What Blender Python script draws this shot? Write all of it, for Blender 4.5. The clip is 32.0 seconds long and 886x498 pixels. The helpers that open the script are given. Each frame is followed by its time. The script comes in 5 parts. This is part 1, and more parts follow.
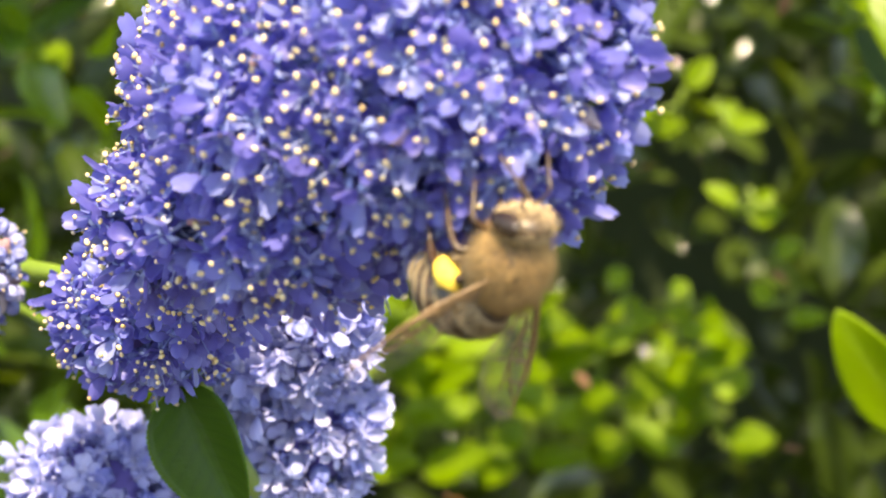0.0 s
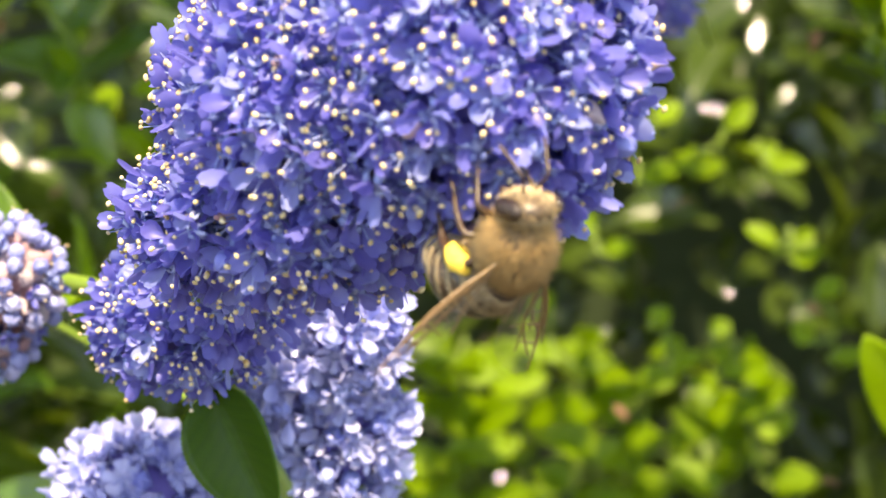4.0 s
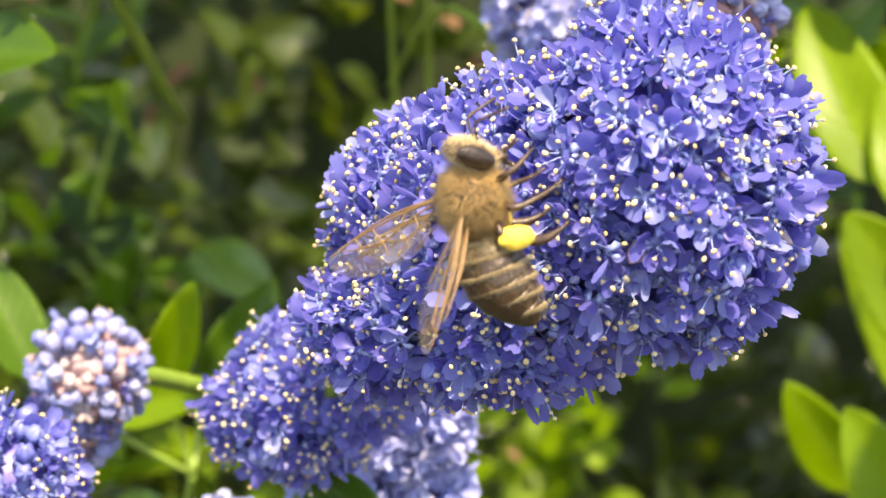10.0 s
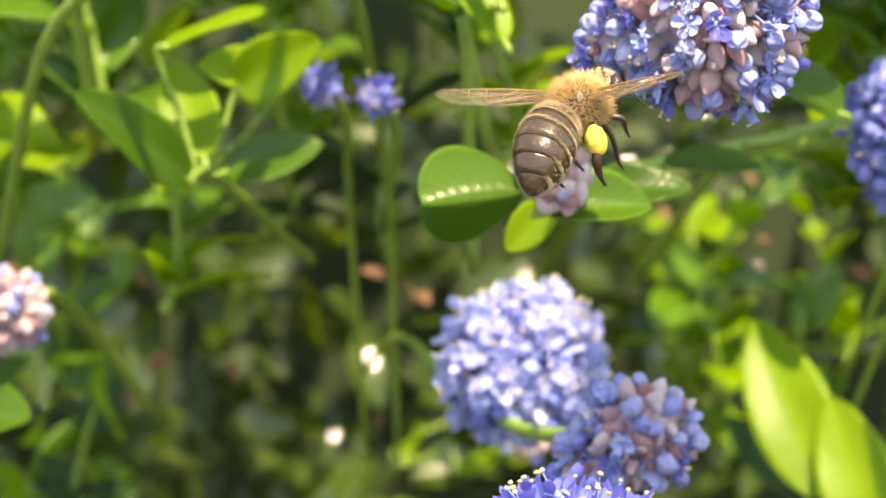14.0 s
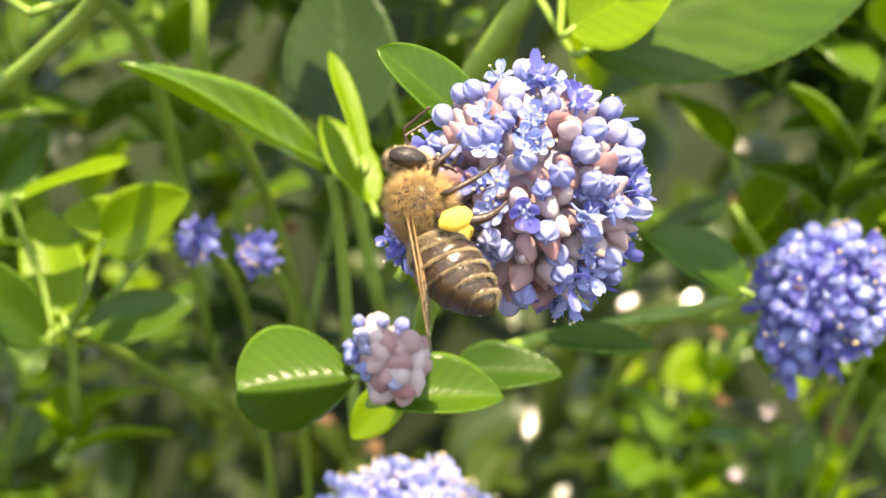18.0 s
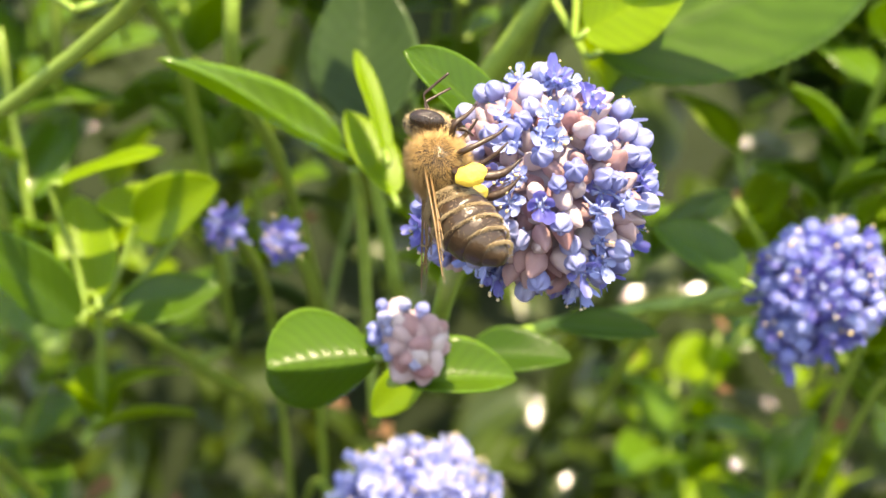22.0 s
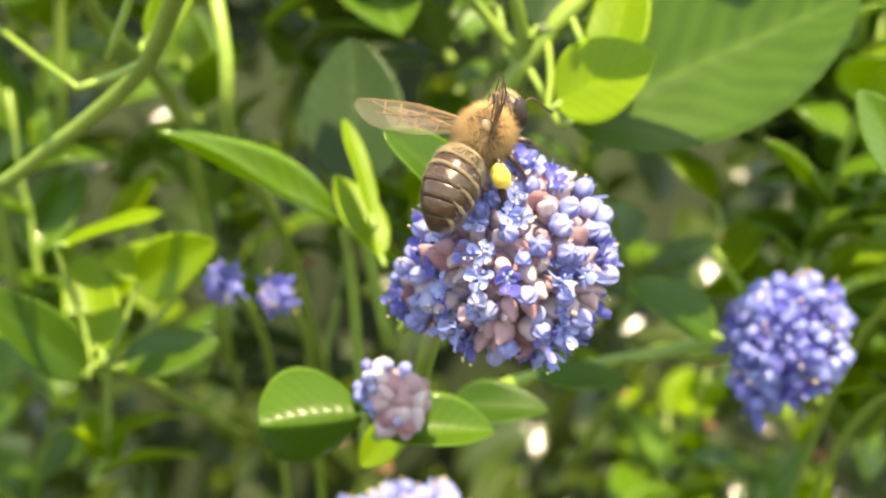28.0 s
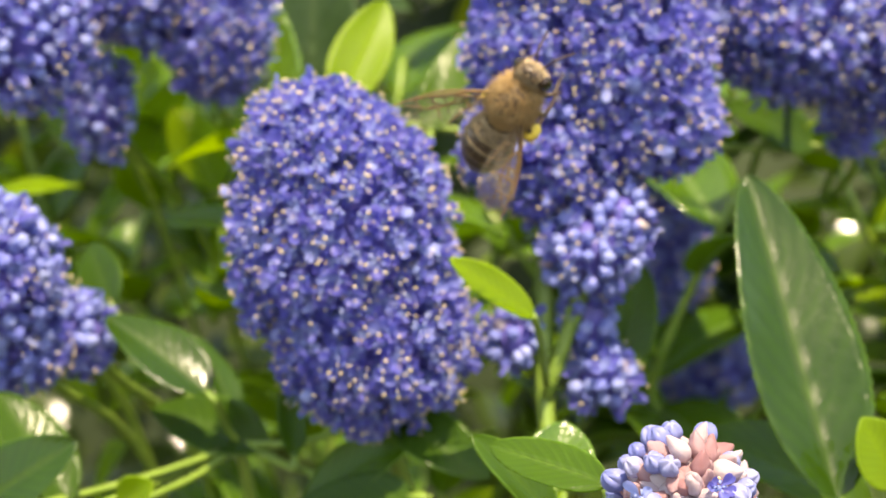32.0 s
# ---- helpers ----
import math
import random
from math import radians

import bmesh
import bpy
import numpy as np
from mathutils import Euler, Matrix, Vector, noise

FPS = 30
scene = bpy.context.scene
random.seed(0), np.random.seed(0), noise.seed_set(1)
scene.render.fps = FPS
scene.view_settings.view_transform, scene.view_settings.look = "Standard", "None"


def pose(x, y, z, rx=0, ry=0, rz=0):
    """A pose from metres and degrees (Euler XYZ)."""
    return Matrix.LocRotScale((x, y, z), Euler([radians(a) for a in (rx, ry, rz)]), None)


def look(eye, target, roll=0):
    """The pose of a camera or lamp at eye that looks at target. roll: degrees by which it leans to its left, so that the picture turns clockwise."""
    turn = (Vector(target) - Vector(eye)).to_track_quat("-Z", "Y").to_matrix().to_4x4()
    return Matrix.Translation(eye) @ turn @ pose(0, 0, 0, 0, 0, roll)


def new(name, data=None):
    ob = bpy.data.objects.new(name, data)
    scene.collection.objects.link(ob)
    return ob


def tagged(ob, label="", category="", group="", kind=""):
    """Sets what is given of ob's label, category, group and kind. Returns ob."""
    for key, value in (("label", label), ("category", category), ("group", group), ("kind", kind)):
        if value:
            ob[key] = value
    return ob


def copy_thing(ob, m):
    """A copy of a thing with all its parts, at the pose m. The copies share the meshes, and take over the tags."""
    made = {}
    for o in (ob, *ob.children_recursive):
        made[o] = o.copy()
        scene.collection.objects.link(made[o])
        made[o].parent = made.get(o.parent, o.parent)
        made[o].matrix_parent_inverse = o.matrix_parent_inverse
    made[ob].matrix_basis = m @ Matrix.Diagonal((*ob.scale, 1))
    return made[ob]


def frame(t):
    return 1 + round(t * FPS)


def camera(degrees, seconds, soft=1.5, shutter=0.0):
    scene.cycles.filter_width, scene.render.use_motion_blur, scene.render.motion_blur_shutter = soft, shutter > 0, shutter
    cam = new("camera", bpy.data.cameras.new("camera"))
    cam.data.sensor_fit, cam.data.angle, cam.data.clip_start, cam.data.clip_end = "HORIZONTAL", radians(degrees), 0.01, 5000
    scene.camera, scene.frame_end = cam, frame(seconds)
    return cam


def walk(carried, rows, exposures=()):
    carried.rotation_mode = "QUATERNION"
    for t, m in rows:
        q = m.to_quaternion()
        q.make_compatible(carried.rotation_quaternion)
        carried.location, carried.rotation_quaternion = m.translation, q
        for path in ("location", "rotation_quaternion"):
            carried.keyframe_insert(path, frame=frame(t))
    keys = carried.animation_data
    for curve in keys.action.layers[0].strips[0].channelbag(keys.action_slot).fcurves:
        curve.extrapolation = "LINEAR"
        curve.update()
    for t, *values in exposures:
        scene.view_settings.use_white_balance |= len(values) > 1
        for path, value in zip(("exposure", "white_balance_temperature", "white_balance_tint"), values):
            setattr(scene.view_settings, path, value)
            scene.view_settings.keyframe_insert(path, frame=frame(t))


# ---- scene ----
cam = camera(22, 32.0)
cam.data.dof.use_dof = True
cam.data.dof.focus_distance = 0.168
cam.data.dof.aperture_fstop = 56.0


def eye(x, y, z, yaw, pitch, roll):
    return Matrix.Translation((x, y, z)) @ Euler((radians(90 + pitch), 0, radians(yaw))).to_matrix().to_4x4() @ pose(0, 0, 0, 0, 0, roll)

PATH = [
    (0.0, eye(0.03083, -0.20764, 0.98276, 6.70, -22.05, -0.74)),
    (0.1, eye(0.02908, -0.20608, 0.97838, 7.26, -20.92, -0.25)),
    (0.5, eye(0.03292, -0.20681, 0.98191, 8.20, -20.92, -1.06)),
    (1.0, eye(0.03456, -0.20878, 0.98321, 7.98, -20.63, -1.09)),
    (1.5, eye(0.03468, -0.20999, 0.98237, 8.21, -20.14, -0.98)),
    (2.0, eye(0.03407, -0.21021, 0.97873, 8.57, -20.41, -1.25)),
    (2.5, eye(0.03417, -0.21121, 0.97951, 8.42, -20.31, -1.01)),
    (4.5, eye(0.03459, -0.21784, 0.98215, 7.95, -20.59, -1.55)),
    (5.0, eye(0.03658, -0.22113, 0.98304, 7.32, -20.60, -1.68)),
    (5.5, eye(0.03422, -0.22409, 0.98188, 6.07, -20.79, -1.92)),
    (6.0, eye(0.02524, -0.22837, 0.98412, 4.25, -20.92, -1.31)),
    (6.5, eye(0.01584, -0.22809, 0.98662, 2.45, -20.88, -0.73)),
    (7.0, eye(0.01247, -0.22877, 0.98734, 0.82, -20.83, -0.40)),
    (7.5, eye(0.00823, -0.23310, 0.99080, 0.12, -20.43, -0.16)),
    (8.0, eye(0.00185, -0.23060, 0.99556, -0.07, -20.34, -0.09)),
    (8.5, eye(-0.00007, -0.23184, 0.99527, -0.03, -20.14, 0.08)),
    (9.0, eye(-0.00000, -0.23250, 0.99650, 0.00, -20.00, 0.00)),
    (9.5, eye(-0.00090, -0.23246, 0.99550, 0.03, -20.09, -0.10)),
    (10.0, eye(0.00036, -0.23264, 0.99448, -0.06, -20.18, -0.15)),
    (10.5, eye(0.00101, -0.23336, 0.99409, -0.18, -20.22, -0.34)),
    (11.0, eye(0.00161, -0.23420, 0.99492, -0.37, -20.21, -0.39)),
    (11.5, eye(0.00070, -0.23444, 0.99619, -0.45, -20.09, -0.46)),
    (12.0, eye(0.00139, -0.23428, 0.99453, -0.41, -20.07, -0.68)),
    (12.5, eye(0.00095, -0.23617, 0.99688, -0.35, -19.65, -0.64)),
    (13.0, eye(-0.00161, -0.23468, 1.00094, -0.26, -18.93, -0.46)),
    (13.5, eye(-0.00145, -0.23515, 1.00522, -0.44, -18.09, -0.37)),
    (13.7, eye(0.00129, -0.23469, 1.00949, -0.15, -17.45, 0.10)),
    (14.0, eye(0.00589, -0.23771, 1.02382, -0.07, -16.79, -0.18)),
    (14.5, eye(0.01370, -0.24257, 1.02919, 0.13, -15.01, -0.44)),
    (15.0, eye(0.01564, -0.24148, 1.03269, -0.14, -14.57, -0.06)),
    (15.5, eye(0.01774, -0.24258, 1.03086, -0.34, -14.33, 0.07)),
    (17.5, eye(0.02682, -0.22117, 1.02543, 0.96, -14.25, 0.85)),
    (18.0, eye(0.02660, -0.21592, 1.02490, 1.68, -14.04, 0.93)),
    (18.5, eye(0.02772, -0.21432, 1.02402, 2.19, -14.00, 0.97)),
    (19.0, eye(0.02816, -0.21362, 1.02651, 2.49, -14.14, 1.19)),
    (19.5, eye(0.02900, -0.21354, 1.02382, 2.46, -14.19, 1.15)),
    (20.0, eye(0.02732, -0.21505, 1.02220, 2.33, -14.54, 1.05)),
    (20.5, eye(0.02831, -0.22164, 1.02771, 2.06, -14.56, 1.29)),
    (21.0, eye(0.02653, -0.22589, 1.02775, 1.89, -14.53, 1.38)),
    (21.5, eye(0.02577, -0.22808, 1.02857, 1.84, -14.52, 1.54)),
    (22.0, eye(0.02575, -0.22806, 1.02773, 1.82, -14.27, 1.69)),
    (22.5, eye(0.02322, -0.22918, 1.03165, 1.70, -14.01, 1.88)),
    (23.0, eye(0.02428, -0.23163, 1.03393, 1.51, -13.71, 1.98)),
    (23.5, eye(0.02813, -0.23219, 1.03587, 1.47, -13.52, 2.18)),
    (24.0, eye(0.03132, -0.23357, 1.03588, 1.37, -13.34, 2.26)),
    (24.5, eye(0.03337, -0.23458, 1.03605, 1.20, -13.32, 2.32)),
    (25.0, eye(0.03680, -0.23593, 1.03579, 1.31, -13.47, 2.39)),
    (25.5, eye(0.03468, -0.23927, 1.03597, 1.41, -13.69, 2.36)),
    (27.5, eye(0.02960, -0.24121, 1.03487, 2.18, -13.89, 1.44)),
    (28.0, eye(0.02906, -0.24051, 1.03529, 2.13, -13.78, 1.15)),
    (28.5, eye(0.03251, -0.24101, 1.03684, 2.09, -12.96, 0.83)),
    (29.0, eye(0.02873, -0.24169, 1.04782, 2.15, -12.77, 0.49)),
    (29.1, eye(0.02754, -0.24294, 1.05317, 2.22, -12.74, 0.24)),
    (29.5, eye(0.02579, -0.24520, 1.06210, 2.34, -12.31, 0.28)),
    (30.0, eye(0.01884, -0.24369, 1.07134, 2.77, -11.96, 0.39)),
    (30.5, eye(0.00523, -0.23518, 1.07120, 3.17, -11.76, 0.38)),
    (31.0, eye(-0.00542, -0.22302, 1.07197, 3.16, -11.82, 0.48)),
    (31.5, eye(-0.00856, -0.21395, 1.07237, 2.98, -11.73, 0.51)),
    (32.0, eye(-0.00838, -0.20684, 1.07343, 2.94, -11.46, 0.58)),
]
walk(cam, PATH, [(0.0, 2.0, 8900, 11), (5.0, 2.1, 8900, 11), (7.0, 2.06, 8900, 11), (12.5, 1.88, 8900, 11), (14.0, 2.07, 8900, 10), (28.4, 2.1, 8900, 10), (30.6, 1.85, 8900, 11), (31.0, 1.82, 8800, 11), (32.0, 1.6, 8600, 12)])

BEE = [
    (0.0, pose(0.02056, -0.08767, 0.93296, 163.0, -63.8, -37.7)),
    (0.5, pose(0.01967, -0.08720, 0.93397, 171.3, -59.4, -44.3)),
    (1.0, pose(0.02189, -0.08701, 0.93417, 177.4, -58.7, -50.2)),
    (1.5, pose(0.02158, -0.08648, 0.93537, -179.3, -62.1, -53.0)),
    (2.0, pose(0.02076, -0.08769, 0.93248, -168.2, -62.8, -63.3)),
    (2.5, pose(0.02064, -0.08743, 0.93305, -175.0, -62.7, -56.8)),
    (4.5, pose(0.02043, -0.08740, 0.93321, 172.3, -63.9, -45.4)),
    (5.0, pose(0.02263, -0.08692, 0.93389, -166.5, -67.4, -66.7)),
    (5.5, pose(0.02073, -0.08711, 0.93386, -166.2, -76.7, -98.1)),
    (6.0, pose(0.02140, -0.08631, 0.93593, 176.1, -77.0, -82.4)),
    (6.5, pose(0.01551, -0.09147, 0.93658, -114.3, -20.7, -165.7)),
    (7.0, pose(0.01211, -0.09148, 0.93822, -130.4, -46.6, -157.4)),
    (7.5, pose(0.00344, -0.09412, 0.94601, -124.4, -55.6, -179.6)),
    (8.0, pose(0.00422, -0.08991, 0.94608, -104.9, -61.0, 132.2)),
    (8.5, pose(0.00327, -0.09115, 0.94751, -127.2, -74.2, 150.1)),
    (9.0, pose(0.00390, -0.09188, 0.94718, -104.3, -63.8, 126.6)),
    (9.5, pose(0.00266, -0.09255, 0.94703, 141.1, -84.5, -124.7)),
    (10.0, pose(0.00251, -0.09202, 0.94615, -137.7, -82.2, 153.5)),
    (10.5, pose(0.00192, -0.09311, 0.94575, -169.3, -80.8, -174.9)),
    (11.0, pose(0.00151, -0.09383, 0.94649, -141.4, -75.6, 157.0)),
    (11.5, pose(0.00032, -0.09400, 0.94818, -120.8, -70.1, 151.3)),
    (12.0, pose(0.00124, -0.09165, 0.94982, -53.0, -57.8, 132.6)),
    (12.5, pose(0.00051, -0.09205, 0.95363, 30.7, -79.5, -8.5)),
    (13.0, pose(0.00135, -0.09496, 0.96377, 1.2, -27.3, -10.9)),
    (13.5, pose(0.00711, -0.08766, 0.97387, -14.1, -11.7, 39.7)),
    (14.0, pose(0.01638, -0.06942, 0.98428, -11.5, -12.5, 55.0)),
    (14.5, pose(0.01667, -0.07085, 0.99201, 10.5, -29.8, -2.4)),
    (15.0, pose(0.01939, -0.07192, 0.99047, -51.3, -72.9, 82.5)),
    (15.5, pose(0.01936, -0.07135, 0.99119, -88.3, -39.5, 137.3)),
    (17.5, pose(0.01964, -0.06512, 0.99090, -113.5, -56.9, 116.7)),
    (18.0, pose(0.02044, -0.06116, 0.98928, -123.8, -57.1, 128.2)),
    (18.5, pose(0.01898, -0.05935, 0.98919, -98.4, -59.1, 99.0)),
    (19.0, pose(0.02011, -0.05981, 0.98707, -74.6, -75.3, 73.6)),
    (19.5, pose(0.02010, -0.05833, 0.98791, -102.5, -48.1, 103.2)),
    (20.0, pose(0.02079, -0.05781, 0.98810, -124.9, -41.2, 135.7)),
    (20.5, pose(0.02132, -0.06106, 0.99025, -126.5, -45.3, 134.7)),
    (21.0, pose(0.02099, -0.06340, 0.98929, -116.4, -45.4, 122.8)),
    (21.5, pose(0.01973, -0.06473, 0.98946, -121.7, -39.1, 131.1)),
    (22.0, pose(0.01999, -0.06285, 0.99209, -120.4, -53.7, 124.6)),
    (22.5, pose(0.02229, -0.04866, 0.99488, 44.0, -70.6, -26.4)),
    (23.0, pose(0.02538, -0.05832, 0.99951, 13.5, -48.0, -19.4)),
    (23.5, pose(0.02918, -0.05190, 0.99829, 13.5, -21.1, -24.0)),
    (24.0, pose(0.02998, -0.04723, 0.99776, 9.3, -4.2, 26.6)),
    (24.25, pose(0.03191, -0.04977, 0.99828, 4.8, -4.5, -6.2)),
    (24.5, pose(0.03439, -0.05248, 0.99763, -4.5, 2.3, -42.4)),
    (24.75, pose(0.03576, -0.05767, 0.99580, -45.2, -1.3, -83.8)),
    (25.0, pose(0.03771, -0.06253, 0.99334, -71.7, -48.7, -113.3)),
    (25.5, pose(0.03170, -0.06618, 0.99354, -65.5, -12.7, -133.5)),
    (26.17, pose(0.02800, -0.06283, 0.99389, -66.2, -26.9, -169.7)),
    (26.83, pose(0.02504, -0.05925, 0.99408, -54.7, -32.6, 137.7)),
    (27.5, pose(0.02207, -0.05568, 0.99428, -42.4, -28.1, 84.6)),
    (28.0, pose(0.02548, -0.05765, 1.00002, -0.6, -35.7, 49.7)),
    (28.3, pose(0.02266, -0.04820, 1.00416, 2.1, -41.6, 89.2)),
    (28.6, pose(0.01613, -0.03526, 1.02156, 3.3, -32.9, 87.9)),
    (29.2, pose(0.00316, -0.01949, 1.02954, -10.4, -25.1, 103.7)),
    (29.5, pose(-0.00417, -0.01936, 1.03234, -45.4, -36.4, 140.6)),
    (29.8, pose(-0.00706, -0.01933, 1.03430, -51.0, -38.1, 149.7)),
    (30.1, pose(-0.00463, -0.02139, 1.03540, -24.4, -38.3, 110.7)),
    (30.4, pose(-0.00752, -0.01982, 1.03690, -28.4, -51.5, 117.3)),
    (30.7, pose(-0.00835, -0.01707, 1.03693, -42.4, -42.2, 122.6)),
    (30.85, pose(-0.01010, -0.01534, 1.03738, -53.9, -37.5, 174.4)),
    (31.0, pose(-0.01255, -0.01234, 1.03884, -67.6, -13.6, -170.2)),
    (31.3, pose(-0.01493, -0.01136, 1.04002, -76.5, -22.7, -166.3)),
    (31.6, pose(-0.01491, -0.00874, 1.04109, -102.2, -52.0, -158.2)),
    (31.8, pose(-0.01610, -0.00747, 1.04426, 170.3, -56.6, -100.9)),
    (32.0, pose(-0.01252, -0.00625, 1.04617, 104.7, -53.0, -36.0)),
]

# ---------------------------------------------------------------- light
world = bpy.data.worlds.new("world")
scene.world = world
world.use_nodes = True
sky = world.node_tree.nodes.new("ShaderNodeTexSky")
sky.sky_type, sky.sun_disc = "NISHITA", False
SUN_TO = Vector((0.12, -0.34, 0.93)).normalized()
sky.sun_elevation = math.asin(SUN_TO.z)
sky.sun_rotation = math.atan2(SUN_TO.x, SUN_TO.y)
world.node_tree.links.new(sky.outputs[0], world.node_tree.nodes["Background"].inputs[0])
world.node_tree.nodes["Background"].inputs[1].default_value = 0.15
sun = new("sun", bpy.data.lights.new("sun", "SUN"))
sun.data.energy, sun.data.angle, sun.data.color = 3.5, radians(0.53), (1.0, 0.91, 0.76)
sun.matrix_world = look(SUN_TO * 3, (0, 0, 0))


# ---------------------------------------------------------------- materials
class Nodes:
    """A small writer of node materials."""

    def __init__(self, name):
        self.mat = bpy.data.materials.new(name)
        self.mat.use_nodes = True
        self.tree = self.mat.node_tree
        self.tree.nodes.clear()

    def put(self, socket, value):
        if isinstance(value, bpy.types.NodeSocket):
            self.tree.links.new(value, socket)
        else:
            socket.default_value = value

    def math(self, operation, a, b=0.0, clamp=False):
        node = self.tree.nodes.new("ShaderNodeMath")
        node.operation, node.use_clamp = operation, clamp
        self.put(node.inputs[0], a)
        self.put(node.inputs[1], b)
        return node.outputs[0]

    def noise(self, scale, detail=3.0, vector=None):
        node = self.tree.nodes.new("ShaderNodeTexNoise")
        node.inputs["Scale"].default_value, node.inputs["Detail"].default_value = scale, detail
        if vector is not None:
            self.put(node.inputs["Vector"], vector)
        return node.outputs["Fac"]

    def ramp(self, fac, stops):
        node = self.tree.nodes.new("ShaderNodeValToRGB")
        el = node.color_ramp.elements
        while len(el) < len(stops):
            el.new(0.5)
        for e, (at, colour) in zip(el, stops):
            e.position, e.color = at, (*colour, 1)
        self.put(node.inputs[0], fac)
        return node.outputs[0]

    def mix(self, fac, a, b):
        node = self.tree.nodes.new("ShaderNodeMix")
        node.data_type = "RGBA"
        self.put(node.inputs[0], fac)
        self.put(node.inputs[6], a if isinstance(a, bpy.types.NodeSocket) else (*a, 1))
        self.put(node.inputs[7], b if isinstance(b, bpy.types.NodeSocket) else (*b, 1))
        return node.outputs[2]

    def bump(self, height, strength, distance):
        node = self.tree.nodes.new("ShaderNodeBump")
        node.inputs["Strength"].default_value, node.inputs["Distance"].default_value = strength, distance
        self.put(node.inputs["Height"], height)
        return node.outputs[0]

    def shade(self, colour, rough=0.5, normal=None, glow=None, amount=0.0, **more):
        """Principled, with a share of light let through where the thing is thin."""
        p = self.tree.nodes.new("ShaderNodeBsdfPrincipled")
        self.put(p.inputs["Base Color"], colour if isinstance(colour, bpy.types.NodeSocket) else (*colour, 1))
        self.put(p.inputs["Roughness"], rough)
        for key, value in more.items():
            self.put(p.inputs[key.replace("_", " ")], value)
        if normal is not None:
            self.put(p.inputs["Normal"], normal)
        out, end = self.tree.nodes.new("ShaderNodeOutputMaterial"), p.outputs[0]
        if glow is not None:
            t = self.tree.nodes.new("ShaderNodeBsdfTranslucent")
            self.put(t.inputs[0], glow if isinstance(glow, bpy.types.NodeSocket) else (*glow, 1))
            m = self.tree.nodes.new("ShaderNodeMixShader")
            m.inputs[0].default_value = amount
            self.tree.links.new(p.outputs[0], m.inputs[1])
            self.tree.links.new(t.outputs[0], m.inputs[2])
            end = m.outputs[0]
        self.tree.links.new(end, out.inputs[0])
        return self.mat

    def random(self):
        return self.tree.nodes.new("ShaderNodeObjectInfo").outputs["Random"]

    def island(self):
        return self.tree.nodes.new("ShaderNodeNewGeometry").outputs["Random Per Island"]

    def place(self):
        return self.tree.nodes.new("ShaderNodeTexCoord").outputs["Object"]


def leaf_material(name, dark, light, glow, amount=0.4, rough=0.33, spec=0.32):
    """Leaf: side veins and midrib from the leaf's own length and width, blotches, glossy skin, light let through."""
    n = Nodes(name)
    uv = n.tree.nodes.new("ShaderNodeUVMap").outputs[0]
    xyz = n.tree.nodes.new("ShaderNodeSeparateXYZ")
    n.put(xyz.inputs[0], uv)
    off = n.math("ABSOLUTE", n.math("SUBTRACT", xyz.outputs[1], 0.5))
    run = n.math("SUBTRACT", n.math("MULTIPLY", xyz.outputs[0], 9.0), n.math("MULTIPLY", off, 5.0))
    place = n.place()
    run = n.math("ADD", run, n.math("MULTIPLY", n.noise(140.0, 2.0, place), 1.1))
    side = n.math("PINGPONG", run, 0.5)
    vein = n.math("SUBTRACT", 1.0, n.math("MULTIPLY", side, 11.0, True), True)
    rib = n.math("SUBTRACT", 1.0, n.math("MULTIPLY", off, 26.0, True), True)
    lines = n.math("MAXIMUM", n.math("MULTIPLY", vein, 0.5), rib)
    blot = n.noise(160.0, 4.0, place)
    pale = n.math("ADD", n.math("MULTIPLY", blot, 0.7), n.math("MULTIPLY", n.random(), 0.45))
    base = n.mix(pale, dark, light)
    # shade in the creases along the side veins, painted into the base colour
    crease_shade = n.math("SUBTRACT", 1.0, n.math("MULTIPLY", side, 2.6, True), True)
    base = n.mix(n.math("MULTIPLY", crease_shade, 0.4), base, tuple(0.6 * c for c in dark))
    colour = n.mix(n.math("MULTIPLY", lines, 0.30), base, tuple(min(1, c * 1.75 + 0.004) for c in light))
    edge = n.math("MULTIPLY", n.math("SUBTRACT", off, 0.472), 45.0, True)
    colour = n.mix(n.math("MULTIPLY", edge, 0.5), colour, tuple(min(1, c * 2.0 + 0.03) for c in light))
    fine = n.noise(2600.0, 2.0, place)
    height = n.math("ADD", n.math("MULTIPLY", side, -0.5), n.math("MULTIPLY", fine, 0.2))
    height = n.math("SUBTRACT", height, n.math("MULTIPLY", lines, 0.3))
    let = n.mix(n.math("MULTIPLY", lines, 0.5), glow, tuple(c * 0.55 for c in glow))
    gloss = n.math("ADD", rough, n.math("MULTIPLY", blot, rough * 0.5))
    dull = n.math("SUBTRACT", 1.0, n.math("MULTIPLY", off, 10.0, True), True)
    gloss = n.math("ADD", gloss, n.math("MULTIPLY", dull, 0.45))
    return n.shade(colour, gloss, n.bump(height, 0.32, 0.0005), let, amount, Specular_IOR_Level=spec)


def petal_material(name, stops, glow, amount=0.45, islands=False, rough=0.42, relief=0.25):
    n = Nodes(name)
    pick = n.island() if islands else n.math("FRACT", n.math("ADD", n.random(), n.math("MULTIPLY", n.island(), 0.6)))
    base = n.ramp(pick, stops)
    grain = n.noise(1500.0, 3.0, n.place())
    colour = n.mix(n.math("MULTIPLY", grain, 0.22), base, tuple(min(1.0, c * 1.25 + 0.06) for c in stops[-1][1]))
    return n.shade(colour, rough, n.bump(grain, relief, 0.0002), glow, amount, Specular_IOR_Level=0.5)


